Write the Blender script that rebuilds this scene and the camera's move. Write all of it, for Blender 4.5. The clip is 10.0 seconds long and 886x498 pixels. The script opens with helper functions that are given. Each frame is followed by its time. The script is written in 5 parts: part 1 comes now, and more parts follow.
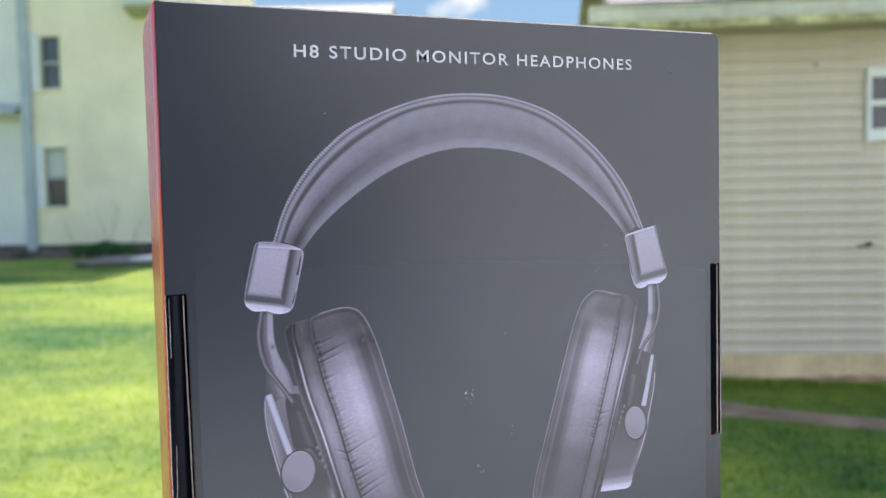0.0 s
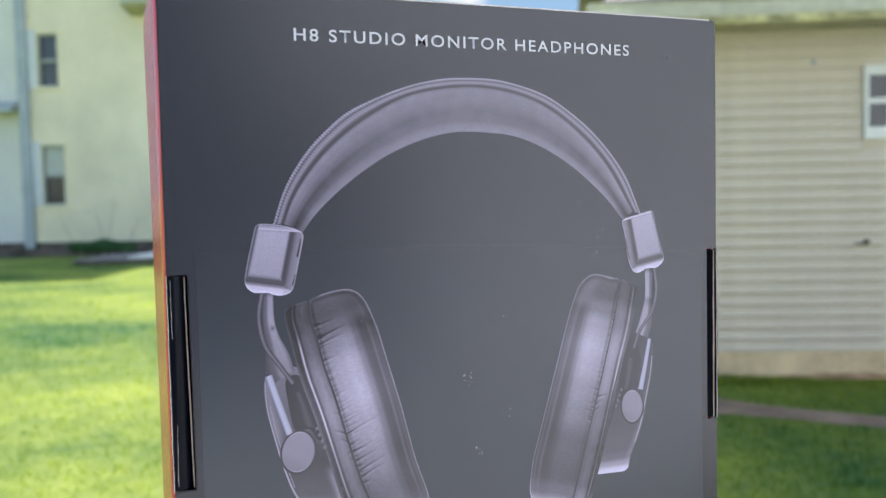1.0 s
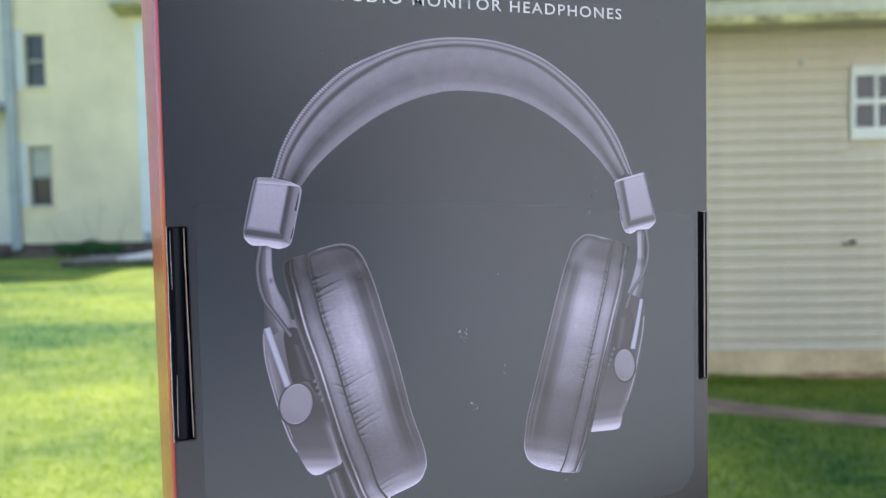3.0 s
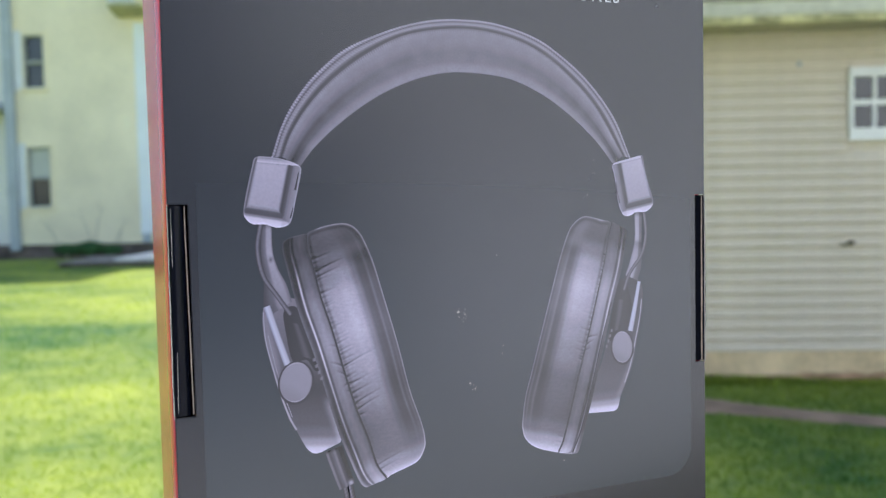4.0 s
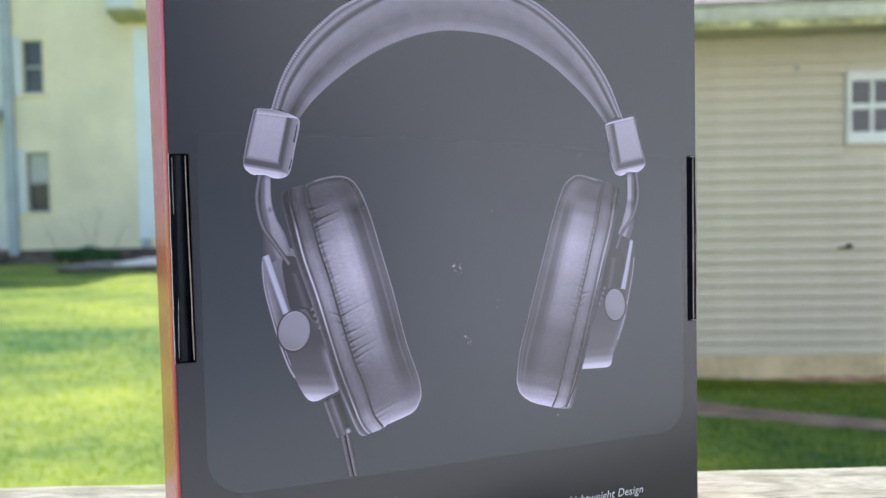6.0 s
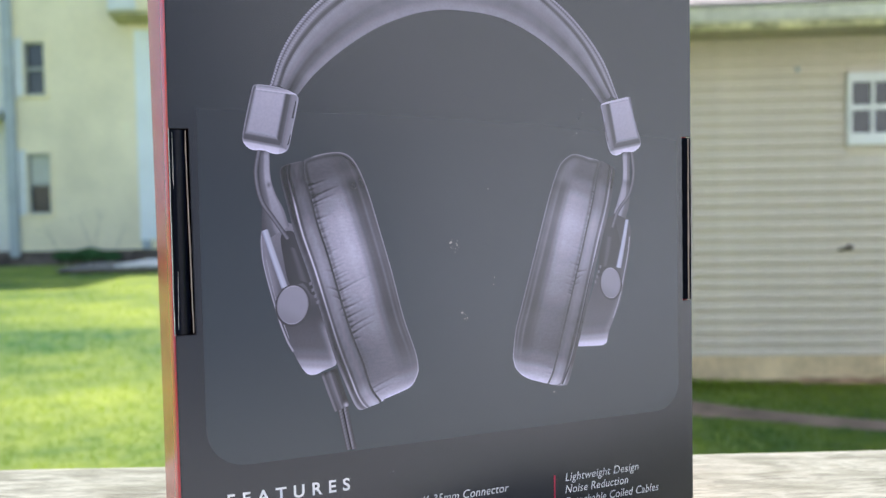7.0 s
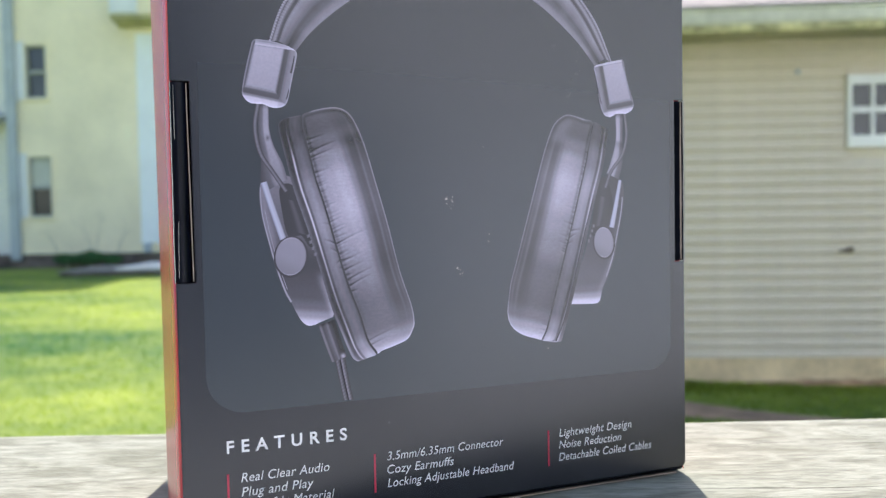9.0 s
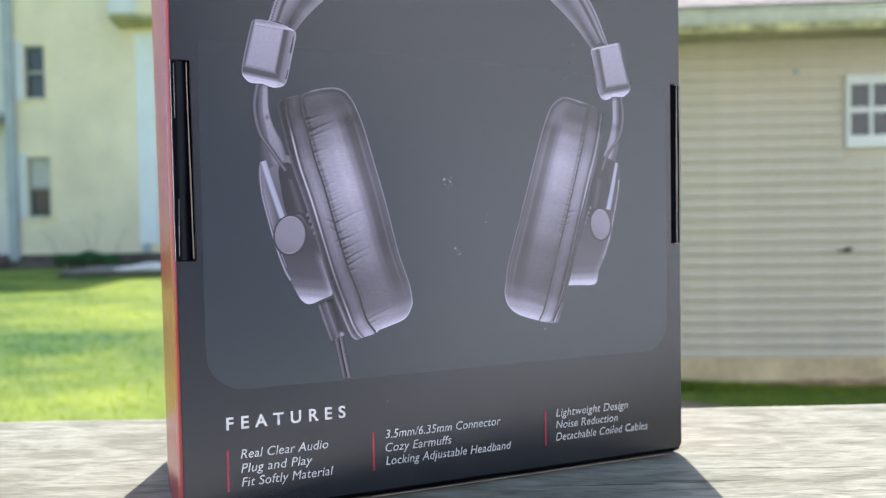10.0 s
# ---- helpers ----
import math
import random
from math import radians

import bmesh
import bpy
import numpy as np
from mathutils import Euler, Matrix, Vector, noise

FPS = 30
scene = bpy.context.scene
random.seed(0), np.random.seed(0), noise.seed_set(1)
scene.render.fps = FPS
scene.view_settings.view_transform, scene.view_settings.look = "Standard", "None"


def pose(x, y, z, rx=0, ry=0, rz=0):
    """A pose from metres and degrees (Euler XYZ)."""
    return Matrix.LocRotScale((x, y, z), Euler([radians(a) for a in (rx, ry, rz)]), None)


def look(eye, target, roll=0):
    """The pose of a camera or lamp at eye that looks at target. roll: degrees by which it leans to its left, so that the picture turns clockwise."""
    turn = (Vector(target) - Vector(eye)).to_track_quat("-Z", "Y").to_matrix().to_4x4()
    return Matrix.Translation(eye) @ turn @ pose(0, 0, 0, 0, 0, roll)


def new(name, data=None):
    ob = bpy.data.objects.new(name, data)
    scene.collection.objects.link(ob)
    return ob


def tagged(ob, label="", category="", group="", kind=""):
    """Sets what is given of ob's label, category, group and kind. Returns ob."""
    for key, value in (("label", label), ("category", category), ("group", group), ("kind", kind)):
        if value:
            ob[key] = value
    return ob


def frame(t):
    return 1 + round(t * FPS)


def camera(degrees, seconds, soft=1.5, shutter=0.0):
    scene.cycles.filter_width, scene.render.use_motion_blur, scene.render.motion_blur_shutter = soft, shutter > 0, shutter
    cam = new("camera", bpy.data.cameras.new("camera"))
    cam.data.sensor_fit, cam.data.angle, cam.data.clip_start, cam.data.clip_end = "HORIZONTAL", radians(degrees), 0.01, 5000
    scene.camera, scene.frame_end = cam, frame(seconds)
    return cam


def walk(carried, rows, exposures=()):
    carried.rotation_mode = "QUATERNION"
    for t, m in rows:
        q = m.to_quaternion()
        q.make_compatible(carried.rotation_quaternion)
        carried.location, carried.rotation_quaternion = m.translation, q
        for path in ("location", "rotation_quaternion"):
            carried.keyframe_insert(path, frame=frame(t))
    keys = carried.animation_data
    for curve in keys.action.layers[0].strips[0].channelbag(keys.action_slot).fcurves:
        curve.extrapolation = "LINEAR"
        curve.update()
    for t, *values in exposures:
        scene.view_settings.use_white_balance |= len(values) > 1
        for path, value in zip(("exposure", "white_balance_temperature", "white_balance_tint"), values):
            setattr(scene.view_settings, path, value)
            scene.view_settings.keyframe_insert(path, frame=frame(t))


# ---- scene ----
cam = camera(52.6, 10.0, soft=1.3)
PATH = [
    (0, (-0.0224, -0.2718, 0.178), (0.0527, -0.0868, 0.167), -1.29),
    (0.5, (-0.0229, -0.2728, 0.1758), (0.0523, -0.0878, 0.1646), -1.276),
    (1, (-0.0237, -0.2741, 0.1732), (0.0518, -0.0893, 0.1618), -1.262),
    (1.5, (-0.0247, -0.2747, 0.1701), (0.0514, -0.0901, 0.1587), -1.248),
    (2, (-0.0259, -0.2749, 0.1666), (0.0509, -0.0906, 0.1553), -1.234),
    (2.5, (-0.0274, -0.2761, 0.1624), (0.0502, -0.0921, 0.1512), -1.22),
    (4, (-0.029, -0.2797, 0.1515), (0.0491, -0.0958, 0.1408), -1.178),
    (4.5, (-0.0302, -0.2802, 0.1481), (0.0486, -0.0967, 0.1373), -1.164),
    (5, (-0.0295, -0.283, 0.1444), (0.0485, -0.0991, 0.1338), -1.15),
    (5.5, (-0.0303, -0.2847, 0.139), (0.048, -0.1009, 0.1291), -1.136),
    (7, (-0.0315, -0.2903, 0.1253), (0.0467, -0.1065, 0.1164), -1.094),
    (7.5, (-0.0314, -0.2922, 0.1207), (0.0466, -0.1082, 0.112), -1.08),
    (8, (-0.0317, -0.2938, 0.1164), (0.0463, -0.1098, 0.1079), -1.066),
    (8.5, (-0.0321, -0.2954, 0.112), (0.0459, -0.1114, 0.1039), -1.052),
    (9, (-0.0327, -0.2971, 0.1083), (0.0454, -0.1131, 0.1003), -1.038),
    (9.5, (-0.0331, -0.2983, 0.1043), (0.0452, -0.1144, 0.0965), -1.024),
    (10, (-0.0337, -0.3, 0.1009), (0.0446, -0.1162, 0.0931), -1.01),
]
walk(cam, [(t, look(eye, target, roll)) for t, eye, target, roll in PATH])
cam.data.dof.use_dof = True
cam.data.dof.focus_distance = 0.31
cam.data.dof.aperture_fstop = 15.0

# ---- light ----
SUN_DIR = Vector((0.400, 0.915, 1.195)).normalized()
world = bpy.data.worlds.new("sky")
scene.world = world
world.use_nodes = True
wn = world.node_tree.nodes
wl = world.node_tree.links
sky = wn.new("ShaderNodeTexSky")
sky.sky_type = "NISHITA"
sky.sun_disc = False
sky.sun_elevation = math.asin(SUN_DIR.z)
sky.sun_rotation = math.atan2(SUN_DIR.x, SUN_DIR.y)
sky.air_density, sky.dust_density, sky.ozone_density = 1.0, 1.6, 0.8
wn["Background"].inputs["Strength"].default_value = 0.15
wl.new(sky.outputs[0], wn["Background"].inputs["Color"])

sun_data = bpy.data.lights.new("sun", "SUN")
sun_data.energy, sun_data.angle, sun_data.color = 3.65, radians(0.55), (1.0, 0.95, 0.86)
sun = new("sun", sun_data)
sun.matrix_world = look(SUN_DIR * 30, (0, 0, 0))
scene.view_settings.exposure = 1.18


# ---- materials ----
def mat(name, base, rough=0.6, spec=0.5, metal=0.0, var=0.12, scale=40.0, fine=None, bump=0.0, bump_scale=None,
        stretch=(1, 1, 1), tint=None, coords="Object", island=False):
    """A principled material: base colour varied at two scales, with relief."""
    m = bpy.data.materials.new(name)
    m.use_nodes = True
    n, l = m.node_tree.nodes, m.node_tree.links
    b = n["Principled BSDF"]
    b.inputs["Roughness"].default_value = rough
    b.inputs["Specular IOR Level"].default_value = spec
    b.inputs["Metallic"].default_value = metal
    tc = n.new("ShaderNodeTexCoord")
    mp = n.new("ShaderNodeMapping")
    mp.inputs["Scale"].default_value = stretch
    l.new(tc.outputs[coords], mp.inputs["Vector"])
    big = n.new("ShaderNodeTexNoise")
    big.inputs["Scale"].default_value, big.inputs["Detail"].default_value = scale, 5
    small = n.new("ShaderNodeTexNoise")
    small.inputs["Scale"].default_value, small.inputs["Detail"].default_value = fine or scale * 9, 4
    l.new(mp.outputs[0], big.inputs["Vector"])
    l.new(mp.outputs[0], small.inputs["Vector"])
    add = n.new("ShaderNodeMath")
    add.operation = "MULTIPLY_ADD"
    add.inputs[1].default_value = 0.45
    l.new(small.outputs[0], add.inputs[0])
    l.new(big.outputs[0], add.inputs[2])
    ramp = n.new("ShaderNodeValToRGB")
    lo = [c * (1 - var * 2.2) for c in base]
    hi = [c * (1 + var * 1.6) for c in (tint or base)]
    ramp.color_ramp.elements[0].position, ramp.color_ramp.elements[0].color = 0.48, (*lo, 1)
    ramp.color_ramp.elements[1].position, ramp.color_ramp.elements[1].color = 0.98, (*hi, 1)
    l.new(add.outputs[0], ramp.inputs[0])
    out = ramp.outputs[0]
    if island:
        info = n.new("ShaderNodeNewGeometry")
        hsv = n.new("ShaderNodeHueSaturation")
        mr = n.new("ShaderNodeMapRange")
        mr.inputs["To Min"].default_value, mr.inputs["To Max"].default_value = 0.85, 1.15
        l.new(info.outputs["Random Per Island"], mr.inputs[0])
        l.new(mr.outputs[0], hsv.inputs["Value"])
        l.new(out, hsv.inputs["Color"])
        out = hsv.outputs[0]
    l.new(out, b.inputs["Base Color"])
    if bump:
        bp = n.new("ShaderNodeBump")
        bp.inputs["Strength"].default_value = bump
        bp.inputs["Distance"].default_value = 0.01
        if bump_scale:
            extra = n.new("ShaderNodeTexNoise")
            extra.inputs["Scale"].default_value, extra.inputs["Detail"].default_value = bump_scale, 6
            l.new(mp.outputs[0], extra.inputs["Vector"])
            l.new(extra.outputs[0], bp.inputs["Height"])
        else:
            l.new(add.outputs[0], bp.inputs["Height"])
        l.new(bp.outputs[0], b.inputs["Normal"])
    return m


INK_ROUGH = 0.27


def ink(name, stops, wrinkle=0.0, wrinkle_end=0.5, grain=0.05, folds=38.0):
    """Laminated printing ink whose tone runs across the printed shape (u) by the given stops."""
    m = bpy.data.materials.new(name)
    m.use_nodes = True
    n, l = m.node_tree.nodes, m.node_tree.links
    b = n["Principled BSDF"]
    b.inputs["Roughness"].default_value = INK_ROUGH
    b.inputs["Specular IOR Level"].default_value = 0.68
    uv = n.new("ShaderNodeUVMap")
    uv.uv_map = "ink"
    sep = n.new("ShaderNodeSeparateXYZ")
    l.new(uv.outputs[0], sep.inputs[0])
    ramp = n.new("ShaderNodeValToRGB")
    ramp.color_ramp.interpolation = "EASE"
    while len(ramp.color_ramp.elements) < len(stops):
        ramp.color_ramp.elements.new(0.5)
    for e, (p, c) in zip(ramp.color_ramp.elements, stops):
        e.position, e.color = p, (c[0], c[1], c[2], 1)
    l.new(sep.outputs["X"], ramp.inputs[0])
    mp = n.new("ShaderNodeMapping")
    mp.inputs["Scale"].default_value = (1.3, folds, 1)
    l.new(uv.outputs[0], mp.inputs["Vector"])
    nz = n.new("ShaderNodeTexNoise")
    nz.inputs["Scale"].default_value, nz.inputs["Detail"].default_value = 1.0, 5
    nz.inputs["Roughness"].default_value, nz.inputs["Distortion"].default_value = 0.62, 0.6
    l.new(mp.outputs[0], nz.inputs["Vector"])
    tc = n.new("ShaderNodeTexCoord")
    gr = n.new("ShaderNodeTexNoise")
    gr.inputs["Scale"].default_value, gr.inputs["Detail"].default_value = 900, 3
    l.new(tc.outputs["Object"], gr.inputs["Vector"])
    fade = n.new("ShaderNodeMapRange")
    fade.inputs["From Min"].default_value, fade.inputs["From Max"].default_value = 0.0, wrinkle_end
    fade.inputs["To Min"].default_value, fade.inputs["To Max"].default_value = wrinkle, 0.0
    l.new(sep.outputs["X"], fade.inputs[0])
    cut = n.new("ShaderNodeMapRange")
    cut.inputs["From Min"].default_value, cut.inputs["From Max"].default_value = 0.50, 0.62
    l.new(nz.outputs[0], cut.inputs[0])
    mul = n.new("ShaderNodeMath")
    mul.operation = "MULTIPLY"
    l.new(cut.outputs[0], mul.inputs[0])
    l.new(fade.outputs[0], mul.inputs[1])
    gm = n.new("ShaderNodeMath")
    gm.operation = "MULTIPLY_ADD"
    gm.inputs[1].default_value, gm.inputs[2].default_value = grain * 2, 1.0 - grain
    l.new(gr.outputs[0], gm.inputs[0])
    sub = n.new("ShaderNodeMath")
    sub.operation = "SUBTRACT"
    l.new(gm.outputs[0], sub.inputs[0])
    l.new(mul.outputs[0], sub.inputs[1])
    hsv = n.new("ShaderNodeHueSaturation")
    l.new(sub.outputs[0], hsv.inputs["Value"])
    l.new(ramp.outputs[0], hsv.inputs["Color"])
    out = hsv.outputs[0]
    l.new(out, b.inputs["Base Color"])
    return m


def lilac(v):
    return (v * 1.09, v * 1.00, v * 1.32)


M_GRASS_GROUND = mat("lawn_soil", (0.052, 0.165, 0.046), 0.9, 0.2, var=0.2, scale=0.55, fine=7, bump=0.25, tint=(0.218, 0.254, 0.048))
M_BLADE = mat("grass_blade", (0.052, 0.170, 0.046), 0.6, 0.3, var=0.2, scale=0.55, fine=6, tint=(0.218, 0.258, 0.048), island=True)


def add_translucent(m, share_of, gain):
    """Thin leaves let part of the light through."""
    n, l = m.node_tree.nodes, m.node_tree.links
    b, o = n["Principled BSDF"], n["Material Output"]
    t = n.new("ShaderNodeBsdfTranslucent")
    g = n.new("ShaderNodeHueSaturation")
    g.inputs["Value"].default_value, g.inputs["Saturation"].default_value = gain, 1.1
    l.new(b.inputs["Base Color"].links[0].from_socket, g.inputs["Color"])
    l.new(g.outputs[0], t.inputs["Color"])
    x = n.new("ShaderNodeMixShader")
    x.inputs[0].default_value = share_of
    l.new(b.outputs[0], x.inputs[1])
    l.new(t.outputs[0], x.inputs[2])
    l.new(x.outputs[0], o.inputs["Surface"])


add_translucent(M_BLADE, 0.45, 2.2)
M_PATH = mat("worn_earth", (0.30, 0.215, 0.150), 0.95, 0.2, var=0.2, scale=4, fine=60, bump=0.8)
M_SIDING = mat("vinyl_siding", (0.655, 0.58, 0.46), 0.55, 0.4, var=0.05, scale=1.5, fine=14, bump=0.05)
M_FOUND = mat("painted_concrete", (0.74, 0.58, 0.36), 0.85, 0.3, var=0.14, scale=3, fine=26, bump=0.35)
M_SPLASH = mat("rusty_splash_dirt", (0.42, 0.27, 0.17), 0.95, 0.2, var=0.25, scale=5, fine=30, bump=0.4)
M_TRIM = mat("white_vinyl", (0.78, 0.79, 0.76), 0.45, 0.5, var=0.04, scale=4, fine=40)
M_GUTTER = mat("algae_stained_gutter", (0.58, 0.58, 0.47), 0.5, 0.5, var=0.12, scale=2.5, fine=18)
M_GUTTER_LIP = mat("yellowed_gutter_lip", (0.50, 0.47, 0.27), 0.6, 0.4, var=0.30, scale=6, fine=24)
M_SHINGLE = mat("asphalt_shingle", (0.41, 0.355, 0.335), 0.9, 0.3, var=0.12, scale=6, fine=90, bump=0.5)
M_GLASS = mat("dark_window_glass", (0.035, 0.04, 0.042), 0.06, 0.6, var=0.1, scale=1.0, fine=4)
M_BLIND = mat("pale_window_blind", (0.42, 0.43, 0.38), 0.8, 0.3, var=0.06, scale=3, fine=30)
M_CURTAIN = mat("cream_window_blind", (0.60, 0.61, 0.52), 0.8, 0.3, var=0.06, scale=3, fine=30)
M_STUCCO = mat("cream_stucco", (0.93, 0.82, 0.57), 0.9, 0.3, var=0.07, scale=0.7, fine=12, bump=0.2)
M_WHITE_WALL = mat("pale_painted_wall", (0.90, 0.92, 0.90), 0.7, 0.4, var=0.04, scale=0.8, fine=9, bump=0.1)
M_STONE = mat("foundation_stone", (0.16, 0.125, 0.105), 0.9, 0.3, var=0.3, scale=2.2, fine=14, bump=0.7)
M_PIPE = mat("grey_downspout", (0.42, 0.46, 0.47), 0.4, 0.5, var=0.08, scale=2, fine=16)
M_SUNLIT_PLANK = mat("sunlit_plank_pale", (0.82, 0.76, 0.70), 0.85, 0.3, var=0.14, scale=2, fine=18, bump=0.3)
M_SLATE_WALL = mat("dark_wall_for_reflections", (0.10, 0.12, 0.165), 0.8, 0.3, var=0.06, scale=1.2, fine=16)
M_DECK = mat("unseen_pale_deck", (0.60, 0.60, 0.61), 0.85, 0.3, var=0.1, scale=3, fine=25, bump=0.2)
M_PLANK = mat("dark_weathered_plank", (0.22, 0.20, 0.18), 0.85, 0.3, var=0.16, scale=2, fine=18, bump=0.3)
M_WING = mat("white_render", (0.78, 0.77, 0.70), 0.8, 0.3, var=0.04, scale=0.8, fine=9, bump=0.1)
M_LEAF = mat("shrub_leaf", (0.06, 0.165, 0.05), 0.5, 0.4, var=0.2, scale=3, fine=20, island=True)
M_STEM = mat("dry_vine_stem", (0.52, 0.49, 0.38), 0.9, 0.2, var=0.2, scale=8)
M_RUST = mat("rusted_metal", (0.11, 0.085, 0.07), 0.8, 0.4, var=0.3, scale=30)
M_SOFFIT_DARK = mat("dull_brown_soffit", (0.40, 0.37, 0.30), 0.8, 0.3, var=0.1, scale=3, fine=18)
M_SOFFIT = mat("olive_soffit", (0.50, 0.47, 0.28), 0.8, 0.3, var=0.14, scale=3, fine=18)
M_PLAIN = mat("light_wall_for_reflections", (0.81, 0.84, 0.95), 0.8, 0.3, var=0.05, scale=1.2, fine=16)

M_BLACK = mat("black_laminated_card", (0.0105, 0.0130, 0.0200), INK_ROUGH, 0.68, var=0.0, scale=18, fine=160)
M_BLACK_GLOSS = mat("glossy_black_card", (0.003, 0.004, 0.008), 0.13, 0.09, var=0.1, scale=60)
M_RED = mat("red_laminated_card", (0.55, 0.035, 0.045), 0.24, 0.5, var=0.05, scale=20, fine=200)
M_CARD = mat("raw_card_edge", (0.34, 0.27, 0.22), 0.8, 0.3, var=0.12, scale=120, fine=900)
M_EDGE_WHITE = mat("bright_white_edge", (0.62, 0.58, 0.55), 0.7, 0.3, var=0.15, scale=150, fine=900)
M_LETTER = mat("white_ink", (0.74, 0.73, 0.74), INK_ROUGH, 0.5, var=0.0, scale=200, fine=1500)
M_TITLE = mat("silver_ink", (0.52, 0.53, 0.55), INK_ROUGH, 0.5, var=0.0, scale=200, fine=1500)
M_BAR = mat("crimson_ink", (0.50, 0.03, 0.07), INK_ROUGH, 0.5, var=0.06, scale=200, fine=1500)
M_DUST = mat("dust_speck", (0.16, 0.16, 0.17), 0.9, 0.2, var=0.1, scale=300)


# weathered wood of the rail
def wood_material():
    m = bpy.data.materials.new("weathered_grey_wood")
    m.use_nodes = True
    n, l = m.node_tree.nodes, m.node_tree.links
    b = n["Principled BSDF"]
    b.inputs["Roughness"].default_value, b.inputs["Specular IOR Level"].default_value = 0.82, 0.3
    tc = n.new("ShaderNodeTexCoord")

    def streak(scale, sx, sy, detail, dist):
        mp = n.new("ShaderNodeMapping")
        mp.inputs["Scale"].default_value = (sx, sy, sy)
        l.new(tc.outputs["Object"], mp.inputs["Vector"])
        t = n.new("ShaderNodeTexNoise")
        t.inputs["Scale"].default_value, t.inputs["Detail"].default_value = scale, detail
        t.inputs["Distortion"].default_value = dist
        l.new(mp.outputs[0], t.inputs["Vector"])
        return t.outputs[0]

    coarse = streak(1, 24, 90, 8, 1.9)
    fine = streak(1, 75, 400, 6, 1.3)
    blot = streak(1, 16, 36, 8, 1.8)
    crack = streak(1, 11, 150, 4, 1.1)
    r1 = n.new("ShaderNodeValToRGB")
    r1.color_ramp.elements[0].position, r1.color_ramp.elements[0].color = 0.32, (0.232, 0.234, 0.198, 1)
    r1.color_ramp.elements[1].position, r1.color_ramp.elements[1].color = 0.64, (0.300, 0.304, 0.262, 1)
    l.new(coarse, r1.inputs[0])
    r2 = n.new("ShaderNodeValToRGB")
    r2.color_ramp.elements[0].position, r2.color_ramp.elements[0].color = 0.30, (0.64, 0.64, 0.64, 1)
    r2.color_ramp.elements[1].position, r2.color_ramp.elements[1].color = 0.58, (1, 1, 1, 1)
    l.new(fine, r2.inputs[0])
    r3 = n.new("ShaderNodeValToRGB")
    r3.color_ramp.elements[0].position, r3.color_ramp.elements[0].color = 0.38, (0.72, 0.715, 0.66, 1)
    r3.color_ramp.elements[1].position, r3.color_ramp.elements[1].color = 0.56, (1.06, 1.06, 1.04, 1)
    l.new(blot, r3.inputs[0])
    a = n.new("ShaderNodeMix")
    a.data_type, a.blend_type = "RGBA", "MULTIPLY"
    a.inputs["Factor"].default_value = 1.0
    l.new(r1.outputs[0], a.inputs[6])
    l.new(r2.outputs[0], a.inputs[7])
    c = n.new("ShaderNodeMix")
    c.data_type, c.blend_type = "RGBA", "MULTIPLY"
    c.inputs["Factor"].default_value = 1.0
    l.new(a.outputs[2], c.inputs[6])
    l.new(r3.outputs[0], c.inputs[7])
    r4 = n.new("ShaderNodeValToRGB")
    r4.color_ramp.elements[0].position, r4.color_ramp.elements[0].color = 0.30, (0.34, 0.33, 0.31, 1)
    r4.color_ramp.elements[1].position, r4.color_ramp.elements[1].color = 0.345, (1, 1, 1, 1)
    l.new(crack, r4.inputs[0])
    k = n.new("ShaderNodeMix")
    k.data_type, k.blend_type = "RGBA", "MULTIPLY"
    k.inputs["Factor"].default_value = 1.0
    l.new(c.outputs[2], k.inputs[6])
    l.new(r4.outputs[0], k.inputs[7])
    l.new(k.outputs[2], b.inputs["Base Color"])
    s = n.new("ShaderNodeMath")
    s.operation = "MULTIPLY_ADD"
    s.inputs[1].default_value = 1.6
    l.new(coarse, s.inputs[0])
    l.new(fine, s.inputs[2])
    bp = n.new("ShaderNodeBump")
    bp.inputs["Strength"].default_value, bp.inputs["Distance"].default_value = 0.55, 0.0012
    l.new(s.outputs[0], bp.inputs["Height"])
    l.new(bp.outputs[0], b.inputs["Normal"])
    return m


M_WOOD = wood_material()


# ---- builders ----
def thing(name, label, category, m=None, group="", kind=""):
    ob = new(name)
    if m is not None:
        ob.matrix_world = m
    return tagged(ob, label, category, group, kind)


def part(name, bm, material, parent, label="", smooth=False):
    me = bpy.data.meshes.new(name)
    bm.normal_update()
    bm.to_mesh(me)
    bm.free()
    me.materials.append(material)
    if smooth:
        me.polygons.foreach_set("use_smooth", [True] * len(me.polygons))
    ob = new(name, me)
    ob.parent = parent
    return tagged(ob, label)


def share(name, me, parent, m):
    ob = new(name, me)
    ob.parent = parent
    ob.matrix_basis = m
    return ob


def block(x0, x1, y0, y1, z0, z1, bevel=0.0, bm=None):
    bm = bm or bmesh.new()
    v = [bm.verts.new(c) for c in ((x0, y0, z0), (x1, y0, z0), (x1, y1, z0), (x0, y1, z0),
                                   (x0, y0, z1), (x1, y0, z1), (x1, y1, z1), (x0, y1, z1))]
    made = [bm.faces.new([v[i] for i in f]) for f in
            ((3, 2, 1, 0), (4, 5, 6, 7), (0, 1, 5, 4), (1, 2, 6, 5), (2, 3, 7, 6), (3, 0, 4, 7))]
    if bevel:
        es = list({e for f in made for e in f.edges})
        bmesh.ops.bevel(bm, geom=es, offset=bevel, segments=2, profile=0.6, affect="EDGES")
    return bm


